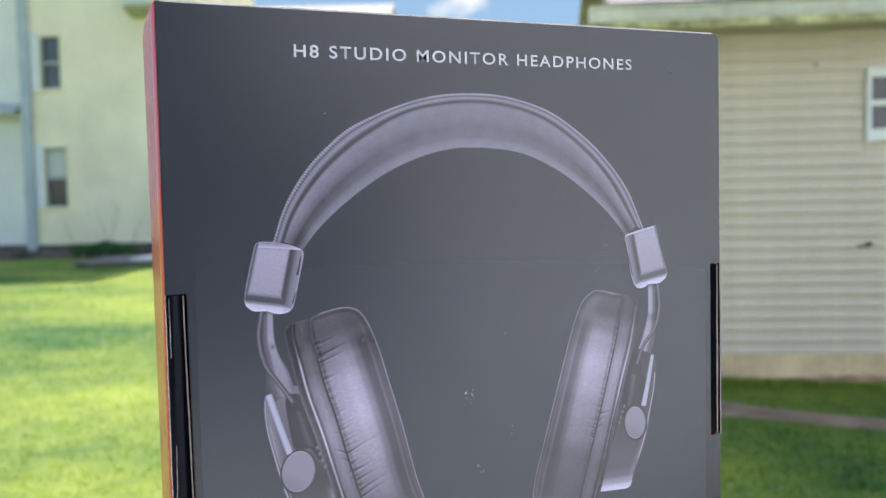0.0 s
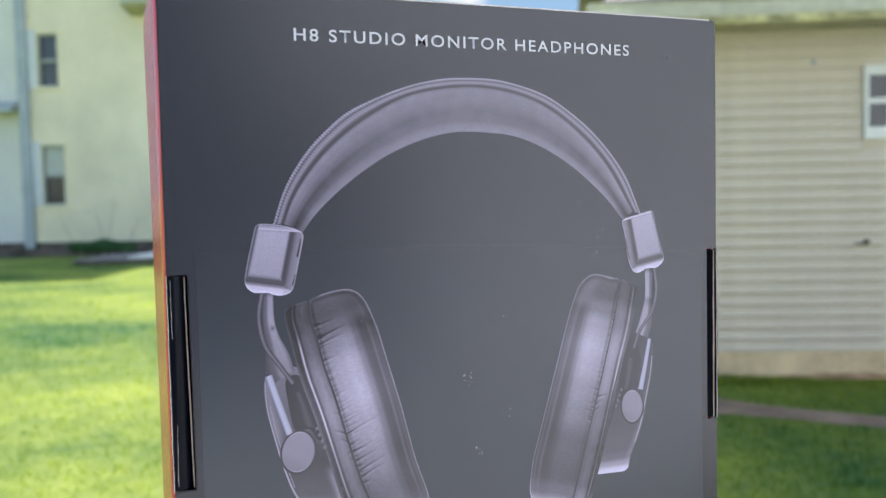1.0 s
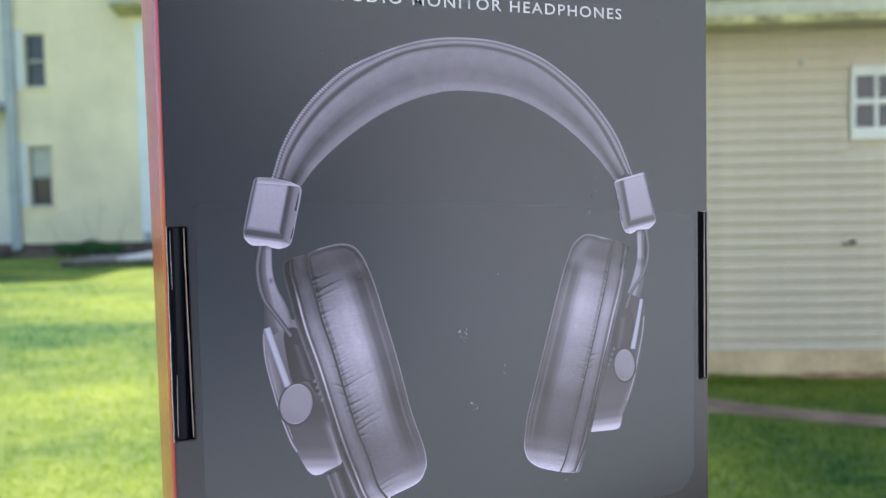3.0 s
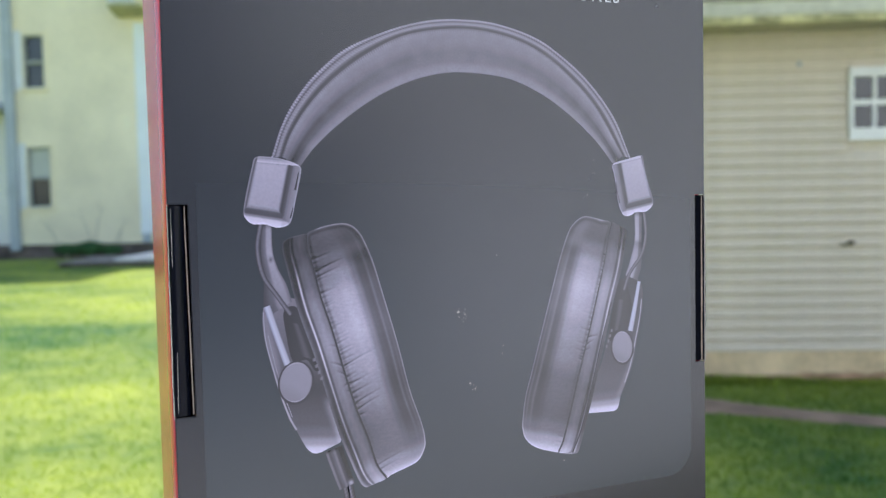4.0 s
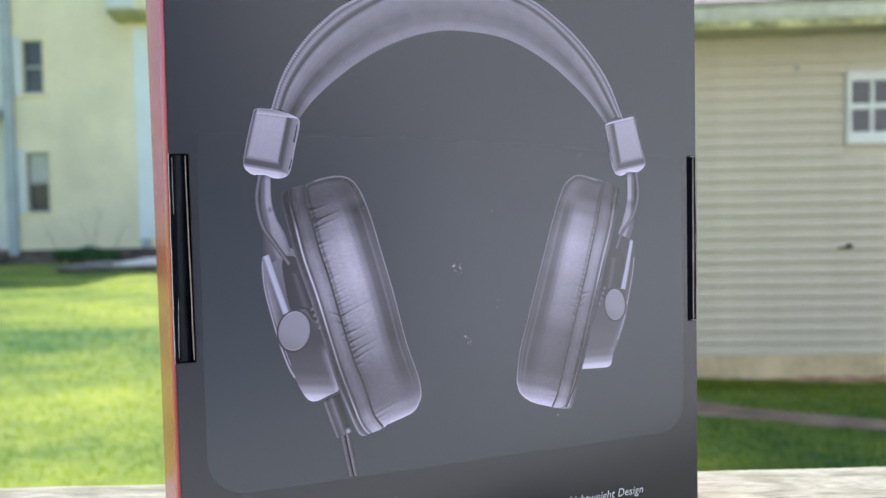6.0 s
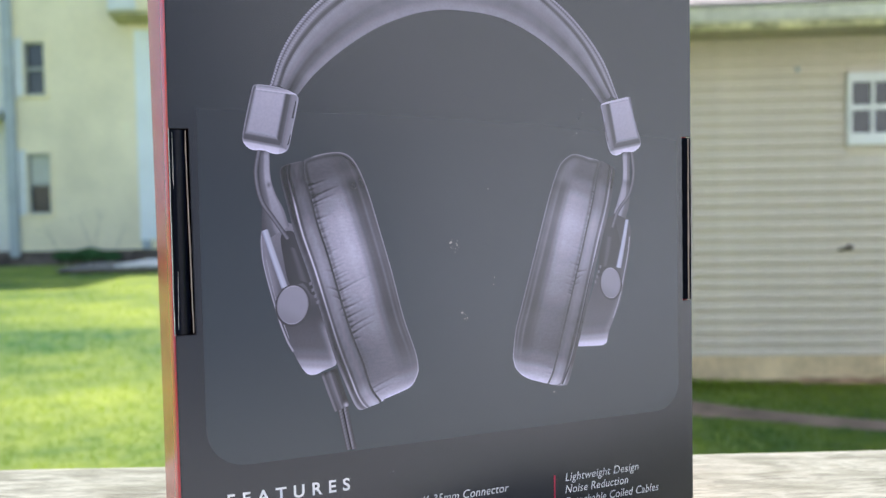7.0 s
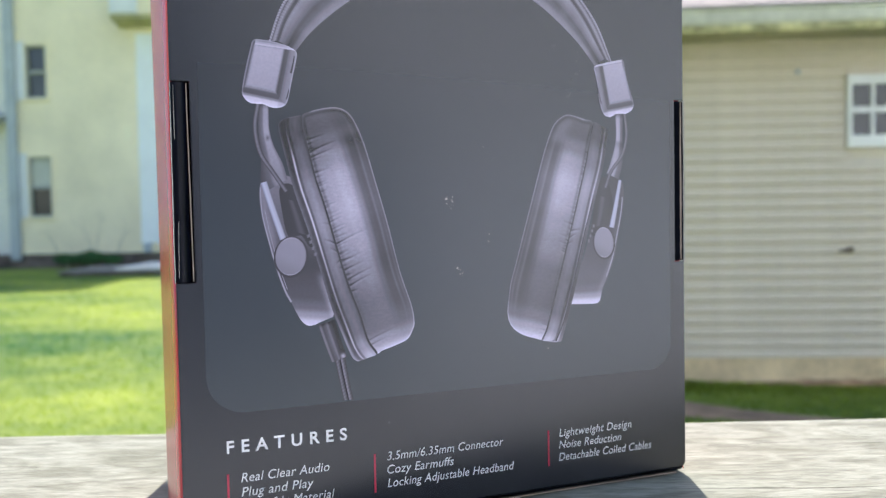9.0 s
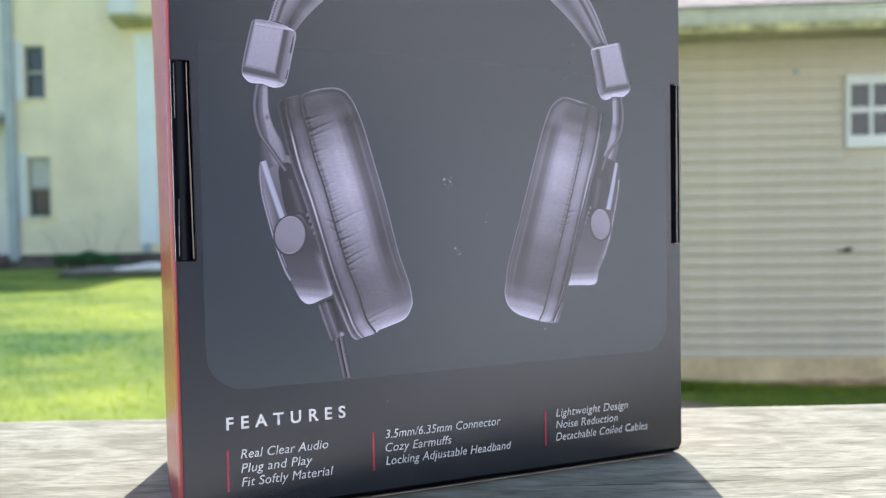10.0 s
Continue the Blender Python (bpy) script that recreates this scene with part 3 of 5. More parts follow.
# plain sunlit two-tone wall, unseen behind the camera: closes the place, shapes box reflections
bm = block(3.6, 14, -0.2, 0, GROUND - 0.1, 5.2)
block(2.5, 3.6, -0.2, 0, 0.75, 5.2, bm=bm)
wb = part("reflection_wall_light", bm, M_PLAIN, None)
wb.matrix_world = pose(-1.45, -3.55, 0, 0, 0, -22.3)
tagged(wb, "unseen plain white wall added to brighten the box's reflections", "wall", kind="structure")
bm = block(-9, 3.6, -0.2, 0, GROUND - 0.1, 0.75)
block(-9, 2.5, -0.2, 0, 0.75, 5.2, bm=bm)
ws = part("reflection_wall_dark", bm, M_SLATE_WALL, None)
ws.matrix_world = pose(-1.45, -3.55, 0, 0, 0, -22.3)
tagged(ws, "unseen plain slate-blue wall added to darken the box's reflections", "wall", kind="structure")
# unseen deck floor, added pale to reflect light onto the box's face
deck = part("unseen_deck", block(-5, 8, -0.05, 3.96, -0.98, -0.93), M_DECK, None)
deck.matrix_world = pose(-1.45, -3.55, 0, 0, 0, -22.3)
tagged(deck, "unseen pale deck floor added below the railing", "deck", kind="structure")

# ---- railing ----
rail = thing("deck_railing", "weathered grey wooden railing with a wide flat cap", "railing", pose(0.379 * 0.167, 0.925 * 0.167, 0, 0, 0, -22.28))
bm = bmesh.new()
nx, ny = 240, 26
X0, X1, Y0, Y1 = -1.3, 1.7, -0.187, 0.0
grid = []
for i in range(nx + 1):
    x = X0 + (X1 - X0) * i / nx
    row = []
    for j in range(ny + 1):
        s = j / ny
        y = Y0 + (Y1 - Y0) * s
        edge = min(s, 1 - s) * (Y1 - Y0)
        z = -0.0012 * max(0.0, 1 - edge / 0.003) ** 2
        z += 0.00025 * noise.noise((x * 9, y * 130, 0)) - 0.00025
        if j in (0, ny):
            y += 0.0012 * noise.noise((x * 14, 5 if j else 2, 0))
        row.append(bm.verts.new((x, y, z)))
    grid.append(row)
for i in range(nx):
    for j in range(ny):
        bm.faces.new((grid[i][j], grid[i + 1][j], grid[i + 1][j + 1], grid[i][j + 1]))
under = [[bm.verts.new((r[k].co.x, r[k].co.y, -0.038)) for k in (0, ny)] for r in grid]
for i in range(nx):
    bm.faces.new((under[i][0], under[i + 1][0], grid[i + 1][0], grid[i][0]))
    bm.faces.new((grid[i][ny], grid[i + 1][ny], under[i + 1][1], under[i][1]))
    bm.faces.new((under[i][1], under[i + 1][1], under[i + 1][0], under[i][0]))
bm.faces.new([grid[0][j] for j in range(ny + 1)][::-1] + [under[0][0], under[0][1]])
bm.faces.new([grid[nx][j] for j in range(ny + 1)] + [under[nx][1], under[nx][0]])
bmesh.ops.recalc_face_normals(bm, faces=bm.faces)
part("cap_board", bm, M_WOOD, rail, "weathered pale grey board with split grain", smooth=True)
part("rail", block(X0, X1, -0.115, -0.075, -0.128, -0.0385, 0.004), M_WOOD, rail)
for x in (-1.15, 0.2, 1.55):
    part("post", block(x - 0.045, x + 0.045, -0.075, 0.0 - 0.02, GROUND - 0.05, -0.0385, 0.004), M_WOOD, rail)

# ---- the box ----
W, D, H = 0.200, 0.090, 0.2367
box = thing("headphone_box", "black printed headphone carton with glossy red sides", "box", pose(0, 0, 0.0003))


def fill(outline, y0, y1, bevel=0.0):
    """A closed outline in the face's plane, given thickness."""
    bm = bmesh.new()
    f = bm.faces.new([bm.verts.new((x, y0, z)) for x, z in outline])
    f.normal_update()
    if f.normal.y > 0:
        f.normal_flip()
    front = list(f.edges)
    ext = bmesh.ops.extrude_face_region(bm, geom=[f], use_keep_orig=True)
    bmesh.ops.translate(bm, verts=[v for v in ext["geom"] if isinstance(v, bmesh.types.BMVert)], vec=(0, y1 - y0, 0))
    bmesh.ops.recalc_face_normals(bm, faces=bm.faces)
    if bevel:
        bmesh.ops.bevel(bm, geom=front, offset=bevel, segments=2, affect="EDGES")
    bmesh.ops.triangulate(bm, faces=list(bm.faces))
    return bm


def arc(cx, cz, r, a0, a1, n=5):
    return [(cx + r * math.cos(radians(a0 + (a1 - a0) * i / n)), cz + r * math.sin(radians(a0 + (a1 - a0) * i / n))) for i in range(n + 1)]


S0, S1 = 0.0868, 0.1517
NL, NR = 0.0066, W - 0.0044
outline = [(0.0006, 0.0026), *arc(W - 0.002, 0.0046, 0.002, -90, 0, 4), (W, S0), (NR, S0), (NR, S1), (W, S1), *arc(W - 0.0022, H - 0.0022, 0.0022, 0, 90, 4),
           (0.0004, H), (0.0002, S1), (NL - 0.0004, S1), (NL, S0), (0.0004, S0)]
front = part("front_panel", fill(outline, 0.0, 0.0012, 0.00025), M_BLACK, box, "black laminated card face with grey printing")
# curved lower edge of the face
part("base_fold", prism([(0.0007, 0.0032), (0.0010, 0.0020), (0.0019, 0.0009), (0.0036, 0.0001), (0.0060, 0.0001), (0.0060, 0.0030), (0.0022, 0.0034)], 0.0006, W - 0.0008), M_BLACK_GLOSS, box)
part("base_panel", block(0.0072, W - 0.0072, 0.0062, D - 0.0002, 0.0, 0.0018), M_BLACK, box)
lid = [(0.0008, 0.0013), (0.0008, 0.03)] + [(0.0008 + 0.0045 * k ** 1.3, 0.026 + 0.063 * k) for k in (0.25, 0.5, 0.75, 1.0)]
lid = lid + [(W - x, y) for x, y in lid[::-1]]
bm = bmesh.new()
lower = [bm.verts.new((x, y, H - 0.0012)) for x, y in lid]
upper = [bm.verts.new((x, y, H - 0.0001)) for x, y in lid]
bm.faces.new(upper)
bm.faces.new(lower[::-1])
for i in range(len(lid)):
    bm.faces.new((lower[i], lower[(i + 1) % len(lid)], upper[(i + 1) % len(lid)], upper[i]))
bmesh.ops.recalc_face_normals(bm, faces=bm.faces)
part("top_panel", bm, M_BLACK, box)
part("back_panel", block(0.0075, W - 0.0075, D - 0.0012, D, 0.002, H - 0.0014), M_BLACK, box)


def side_wall(sign):
    """A side with a rounded front fold that bows in towards its back edge."""
    prof = [(0.0009, 0.0009), (0.00035, 0.0012), (0.0000, 0.0018), (-0.0002, 0.0030), (-0.0003, 0.010), (-0.0002, 0.022), (0.0, 0.032), (0.0, 0.042), (0.0, 0.052), (0.0, 0.064), (0.0, 0.077), (0.0, D - 0.001), (0.0010, D)]
    bm = bmesh.new()
    zs = [0.0012, 0.003, 0.02, 0.06, S0 - 0.001, S0, 0.12, S1, S1 + 0.001, 0.19, H - 0.004, H - 0.0012, H - 0.0003]
    rows = []
    for z in zs:
        pinch = 0.6 if z in (zs[0], zs[-1]) else 1.0
        row = []
        for k, (x, y) in enumerate(prof):
            # the fold gives way where the tab is tucked in
            gap = 0.0016 if S0 <= z <= S1 and k < 4 else 0.0
            draw_in = 0.0050 * (1 - 0.35 * z / H) * max(0.0, (y - 0.034) / 0.056) ** 1.4
            row.append(bm.verts.new((x * pinch + draw_in, y + gap, z)))
        rows.append(row)
    for i in range(len(zs) - 1):
        for k in range(len(prof) - 1):
            bm.faces.new((rows[i][k], rows[i + 1][k], rows[i + 1][k + 1], rows[i][k + 1]))
    if sign > 0:
        for v in bm.verts:
            v.co.x = W - v.co.x
    bmesh.ops.recalc_face_normals(bm, faces=bm.faces)
    return bm


part("side_panel", side_wall(-1), M_RED, box, "glossy red laminated side", smooth=True)
# white strip stands in for the sun caught on the top lamination edge
part("bright_edge", block(0.002, W - 0.003, -0.00006, 0.0010, H - 0.00035, H + 0.00012), M_EDGE_WHITE, box, "thin white strip for the sun's glint along the top edge")
part("side_panel", side_wall(1), M_RED, box, "glossy red laminated side", smooth=True)


def tuck_tab(x0, x1, flip):
    """The glossy tab seen in a slot at the carton's edge: a rounded strip with bare card along one edge."""
    w = x1 - x0
    prof = [(0.0, 0.0034), (0.02, 0.0014), (0.10, 0.0006), (0.28, 0.0005), (0.50, 0.0008), (0.70, 0.0014), (0.85, 0.0024), (0.98, 0.0032), (1.0, 0.0045)]
    bm = bmesh.new()
    rows = []
    for i in range(13):
        t = i / 12
        z = S0 + 0.0003 + (S1 - S0 - 0.0006) * t
        swell = 0.00035 * math.sin(t * math.pi)
        rows.append([bm.verts.new((x0 + w * (1 - u if flip else u), y - swell * (1 - u), z)) for u, y in prof])
    for i in range(12):
        for k in range(len(prof) - 1):
            bm.faces.new((rows[i][k], rows[i][k + 1], rows[i + 1][k + 1], rows[i + 1][k]))
    bmesh.ops.recalc_face_normals(bm, faces=bm.faces)
    return bm


part("card_edge", block(0.0015, W - 0.004, 0.0010, 0.0018, 0.0, 0.0004), M_CARD, box, "pale bare card edge under the carton")
tab = part("tuck_tab", tuck_tab(0.0002, NL, False), M_BLACK_GLOSS, box, "glossy black tucked tab", smooth=True)


def card_edge(xa, xb, y, wide, z0=S0 + 0.0006, z1=S1 - 0.0006):
    bm = bmesh.new()
    prev = None
    for i in range(15):
        t = i / 14
        x = xa + (xb - xa) * t + 0.00012 * noise.noise((t * 7, xa * 900, 0))
        z = z0 + (z1 - z0) * t
        ww = wide * (1.1 - 0.35 * abs(2 * t - 0.8) + 0.2 * noise.noise((t * 9, 3, 0)))
        cur = bm.verts.new((x - ww, y, z)), bm.verts.new((x + ww, y - 0.0001, z)), bm.verts.new((x + ww, y + 0.0006, z))
        if prev:
            bm.faces.new((prev[0], cur[0], cur[1], prev[1]))
            bm.faces.new((prev[1], cur[1], cur[2], prev[2]))
        prev = cur
    bmesh.ops.recalc_face_normals(bm, faces=bm.faces)
    return bm


part("card_edge", card_edge(0.0060, 0.0053, 0.0011, 0.00019), M_CARD, tab, "bare brown card edge")
part("card_edge", card_edge(0.0012, 0.0012, 0.0002, 0.00006, 0.133, 0.1505), M_EDGE_WHITE, tab)
part("card_edge", card_edge(0.0014, 0.0018, 0.0002, 0.00006, 0.0885, 0.107), M_EDGE_WHITE, tab)
# highlight on the slot's fold, drawn as a thin white line
part("bright_edge", card_edge(0.00012, 0.00012, -0.00005, 0.00010, S0, S1), M_EDGE_WHITE, box, "thin white line for the highlight on the slot's fold")
tab2 = part("tuck_tab", tuck_tab(NR, W + 0.0012, True), M_BLACK_GLOSS, box, "glossy black tucked tab", smooth=True)
part("card_edge", card_edge(NR + 0.0029, NR + 0.0031, 0.0002, 0.00028), M_CARD, tab2, "bare brown card edge")
part("bright_edge", card_edge(W - 0.00005, W - 0.00005, 0.0, 0.00012, S0, S1), M_EDGE_WHITE, box)

# ---- printing on the face ----
STEP = 0.000022


def level(n):
    return -0.00006 - n * STEP


def flat(name, outline, n, material, parent=None, smooth_outline=0, tone_axis=(1, 0)):
    """One flat printed shape; u runs across it along tone_axis."""
    pts = spline(outline, smooth_outline, True) if smooth_outline else np.array(outline, float)
    pts = pts / 1000.0
    bm = bmesh.new()
    uvl = bm.loops.layers.uv.new("ink")
    f = bm.faces.new([bm.verts.new((x, level(n), z)) for x, z in pts])
    f.normal_update()
    if f.normal.y > 0:
        f.normal_flip()
    ax = np.array(tone_axis, float)
    ax /= np.linalg.norm(ax)
    a, b = pts @ ax, pts @ np.array((-ax[1], ax[0]))
    for lo in f.loops:
        q = np.array((lo.vert.co.x, lo.vert.co.z))
        lo[uvl].uv = ((q @ ax - a.min()) / (np.ptp(a) + 1e-9), (q @ np.array((-ax[1], ax[0])) - b.min()) / (np.ptp(b) + 1e-9))
    bmesh.ops.triangulate(bm, faces=[f])
    return part(name, bm, material, parent or front)


def ribbon(name, left, right, n, material, parent=None, count=60, cross=6):
    """A printed band between two smooth curves; u runs from left to right, v along."""
    a, b = spline(left, count) / 1000.0, spline(right, count) / 1000.0
    bm = bmesh.new()
    uvl = bm.loops.layers.uv.new("ink")
    rows = []
    for i in range(count):
        rows.append([bm.verts.new((*((a[i] * (1 - k / cross) + b[i] * k / cross)[[0]]), level(n), (a[i] * (1 - k / cross) + b[i] * k / cross)[1])) for k in range(cross + 1)])
    for i in range(count - 1):
        for k in range(cross):
            f = bm.faces.new((rows[i][k], rows[i][k + 1], rows[i + 1][k + 1], rows[i + 1][k]))
            for lo, (ii, kk) in zip(f.loops, ((i, k), (i, k + 1), (i + 1, k + 1), (i + 1, k))):
                lo[uvl].uv = (kk / cross, ii / (count - 1))
    bm.normal_update()
    if sum(f.normal.y for f in bm.faces) > 0:
        bmesh.ops.reverse_faces(bm, faces=bm.faces)
    return part(name, bm, material, parent or front)


def line(name, pts, width, n, material, parent=None, count=40):
    c = spline(pts, count)
    d = np.gradient(c, axis=0)
    d /= np.linalg.norm(d, axis=1)[:, None] + 1e-9
    nrm = np.stack([-d[:, 1], d[:, 0]], 1)
    w = np.linspace(width[0], width[1], count)[:, None] / 2 if isinstance(width, tuple) else width / 2
    return ribbon(name, (c - nrm * w).tolist(), (c + nrm * w).tolist(), n, material, parent, count, 2)


# rounded slate panel behind the picture
pan = [*[(x * 1000, z * 1000) for x, z in arc(0.0215, 0.0560, 0.0127, 180, 270, 8)], *[(x * 1000, z * 1000) for x, z in arc(0.1822, 0.0545, 0.0108, 270, 360, 8)], (193.0, 190.0), (8.8, 190.0)]

M_SLATE = ink("slate_panel_ink", [(0.0, (0.028, 0.038, 0.048)), (0.3, (0.0245, 0.0335, 0.0455)), (1.0, (0.0105, 0.0130, 0.0200))], grain=0.0)
flat("printed_panel", pan, 0, M_SLATE, tone_axis=(0, 1))

K = lilac
M_STRIPE = ink("bright_stripe_ink", [(0.0, (0.22, 0.22, 0.32)), (0.35, (0.40, 0.40, 0.54)), (0.75, (0.36, 0.35, 0.47)), (1.0, (0.14, 0.14, 0.19))], grain=0.02)
M_CABLE = ink("cable_ink", [(0.0, K(0.035)), (0.4, K(0.13)), (1.0, K(0.03))], wrinkle=0.3, wrinkle_end=2.0, folds=90)
M_DARK = ink("dark_housing_ink", [(0.0, K(0.020)), (0.5, K(0.026)), (1.0, K(0.018))], grain=0.04)
M_RECESS = ink("recess_wall_ink", [(0.0, K(0.028)), (0.5, K(0.060)), (1.0, K(0.025))], grain=0.04)
M_NOTCH = ink("notch_ink", [(0.0, K(0.05)), (0.5, K(0.13)), (1.0, K(0.05))], grain=0.02)
M_RIMLIGHT = ink("rim_light_ink", [(0.0, K(0.16)), (0.5, K(0.30)), (1.0, K(0.16))], grain=0.02)
M_KNOB = ink("knob_ink", [(0.0, K(0.165)), (0.5, K(0.205)), (1.0, K(0.215))], grain=0.03)
M_KNOB_RIM = ink("knob_rim_ink", [(0.0, K(0.03)), (1.0, K(0.03))])
M_SEAM = ink("seam_ink", [(0.0, K(0.035)), (0.5, K(0.014)), (1.0, K(0.045))], grain=0.1)

# ---- the printed picture of the headphones ----
def print_ink():
    """Laminated lilac-grey ink; each printed shape carries its own tone, laid down as finely as the print's dots."""
    m = bpy.data.materials.new("picture_ink")
    m.use_nodes = True
    n, l = m.node_tree.nodes, m.node_tree.links
    b = n["Principled BSDF"]
    b.inputs["Roughness"].default_value = INK_ROUGH
    b.inputs["Specular IOR Level"].default_value = 0.68
    at = n.new("ShaderNodeAttribute")
    at.attribute_name = "ink_tone"
    tc = n.new("ShaderNodeTexCoord")
    gr = n.new("ShaderNodeTexNoise")
    gr.inputs["Scale"].default_value, gr.inputs["Detail"].default_value = 1100, 3
    l.new(tc.outputs["Object"], gr.inputs["Vector"])
    mr = n.new("ShaderNodeMapRange")
    mr.inputs["To Min"].default_value, mr.inputs["To Max"].default_value = 0.86, 1.14
    l.new(gr.outputs[0], mr.inputs[0])
    mul = n.new("ShaderNodeMath")
    mul.operation = "MULTIPLY"
    l.new(at.outputs["Fac"], mul.inputs[0])
    l.new(mr.outputs[0], mul.inputs[1])
    mix = n.new("ShaderNodeVectorMath")
    mix.operation = "SCALE"
    mix.inputs[0].default_value = lilac(1.0)
    l.new(mul.outputs[0], mix.inputs["Scale"])
    l.new(mix.outputs[0], b.inputs["Base Color"])
    return m


M_PRINT = print_ink()


def ease(x, xs, ys):
    """Tone along a run of stops, eased between them."""
    x, xs, ys = np.asarray(x, float), np.array(xs, float), np.array(ys, float)
    i = np.clip(np.searchsorted(xs, x, side="right") - 1, 0, len(xs) - 2)
    f = np.clip((x - xs[i]) / (xs[i + 1] - xs[i]), 0, 1)
    f = f * f * (3 - 2 * f)
    return ys[i] * (1 - f) + ys[i + 1] * f


def bump_at(x, centre, width):
    return np.exp(-((x - centre) / width) ** 2)


def leather(X, Z, sx, sz, seed):
    return np.array([noise.noise((x * sx, z * sz, seed)) for x, z in zip(X.ravel(), Z.ravel())]).reshape(X.shape)


def print_grid(name, X, Z, tone, n, label=""):
    """A printed patch on a grid of places (millimetres) with a tone at each."""
    r, c = X.shape
    co = np.stack([X.ravel() / 1000, np.full(r * c, level(n)), Z.ravel() / 1000], 1)
    i = (np.arange(r - 1)[:, None] * c + np.arange(c - 1)).ravel()
    quads = np.stack([i, i + 1, i + c + 1, i + c], 1)
    p, q, s = co[quads[len(quads) // 2][:3]]
    if np.cross(q - p, s - q)[1] > 0:
        quads = quads[:, ::-1]
    me = bpy.data.meshes.new(name)
    me.from_pydata(co.tolist(), [], quads.tolist())
    at = me.attributes.new("ink_tone", "FLOAT", "POINT")
    at.data.foreach_set("value", np.clip(1.25 * (tone - 0.014), 0.003, 0.6).ravel().astype(np.float32))
    me.materials.append(M_PRINT)
    ob = new(name, me)
    ob.parent = front
    return tagged(ob, label)


def scan(outline, axis, rows, cols, dense=500):
    """Grid that fills a closed outline in rows across the axis: x, z, t along, s across, e distance from the outline."""
    p = spline(outline, dense, True)
    d = np.array(axis, float) / np.linalg.norm(axis)
    c = np.array((-d[1], d[0]))
    a, b = p @ d, p @ c
    a2, b2 = np.roll(a, -1), np.roll(b, -1)
    t = (1 - np.cos(np.pi * (np.arange(rows) + 0.02) / (rows - 0.96))) / 2
    t = 0.5 * t + 0.5 * np.linspace(0.0005, 0.9995, rows)
    lev = a.min() + np.ptp(a) * t
    X, Z = np.zeros((rows, cols)), np.zeros((rows, cols))
    s = np.linspace(0, 1, cols)
    for k, v in enumerate(lev):
        hit = (a - v) * (a2 - v) <= 0
        f = np.where(np.abs(a2 - a) > 1e-9, (v - a) / (a2 - a + 1e-12), 0)[hit]
        cross = b[hit] + (b2[hit] - b[hit]) * f
        row = cross.min() + np.ptp(cross) * s
        X[k], Z[k] = d[0] * v + c[0] * row, d[1] * v + c[1] * row
    q = p[::2]
    e = np.stack([np.sqrt(((X[k][:, None] - q[:, 0]) ** 2 + (Z[k][:, None] - q[:, 1]) ** 2).min(1)) for k in range(rows)])
    return X, Z, np.repeat(t[:, None], cols, 1), np.repeat(s[None], rows, 0), e


def strip(left, right, rows, cols):
    """Grid between two smooth curves: x, z, v along, u across."""
    a, b = spline(left, rows), spline(right, rows)
    u = np.linspace(0, 1, cols)
    X = a[:, :1] * (1 - u) + b[:, :1] * u
    Z = a[:, 1:] * (1 - u) + b[:, 1:] * u
    return X, Z, np.repeat(np.linspace(0, 1, rows)[:, None], cols, 1), np.repeat(u[None], rows, 0)


def creases(t, s, long, marks):
    """Leather creases that start at the seam (s = 0): a dark furrow with a lit lip below it."""
    out = np.zeros_like(t)
    for at, reach, deep, rise in marks:
        d = (t - at + rise * s - 0.35 * rise * s * s / max(reach, 0.1)) * long
        fade = np.clip(1 - s / reach, 0, 1) ** 0.7
        out += deep * fade * (-0.11 * bump_at(d, 0, 0.30) + 0.055 * bump_at(d, 0.62, 0.40))
    return out


folds = random.Random(11)


def short_marks(count, t0, t1, reach):
    return [(t0 + (t1 - t0) * (i + folds.uniform(-0.4, 0.4)) / count, reach * folds.uniform(0.35, 1.2), folds.uniform(0.35, 1.0), folds.uniform(-0.01, 0.05)) for i in range(count)]


# headband with its piped and stitched edge
outer = [(32.2, 166.0), (35.7, 176.0), (41.4, 185.7), (48.9, 194.1), (58.3, 201.4), (73.8, 208.1), (85.7, 211.3), (96.9, 212.4), (110.6, 211.9), (125.8, 208.1), (137.0, 202.0), (148.5, 192.9), (159.1, 180.3), (166.1, 165.5)]
stitch = [(35.6, 165.9), (38.6, 173.4), (44.2, 181.9), (52.4, 190.6), (63.9, 199.1), (77.6, 206.0), (93.8, 209.0), (108.4, 208.8), (123.6, 205.1), (136.9, 197.4), (150.6, 184.7), (162.6, 166.5)]
inner = [(41.2, 163.0), (46.3, 169.3), (53.9, 176.2), (63.5, 183.2), (73.3, 188.6), (85.3, 192.9), (97.6, 194.6), (114.6, 193.3), (127.7, 188.6), (139.0, 181.8), (150.6, 172.2), (158.4, 163.4)]
X, Z, v, u = strip(stitch, inner, 520, 44)
ends = np.clip(np.abs(v - 0.5) * 2, 0, 1) ** 1.3
tone = (1 - ends) * ease(u, (0, 0.05, 0.25, 0.55, 0.72, 0.9, 0.97, 1), (0.10, 0.135, 0.125, 0.095, 0.10, 0.145, 0.155, 0.11)) \
    + ends * ease(u, (0, 0.06, 0.22, 0.38, 0.52, 0.66, 0.85, 0.97, 1), (0.11, 0.165, 0.13, 0.085, 0.038, 0.055, 0.125, 0.15, 0.10))
tone += 0.05 * np.sin(v * 2 * np.pi * 190) * np.clip(1 - u / 0.10, 0, 1) * np.clip(1.25 - v, 0.2, 1)
tone += 0.012 * leather(X, Z, 0.25, 0.25, 2.0) + 0.006 * leather(X, Z, 2.2, 2.2, 5.0)
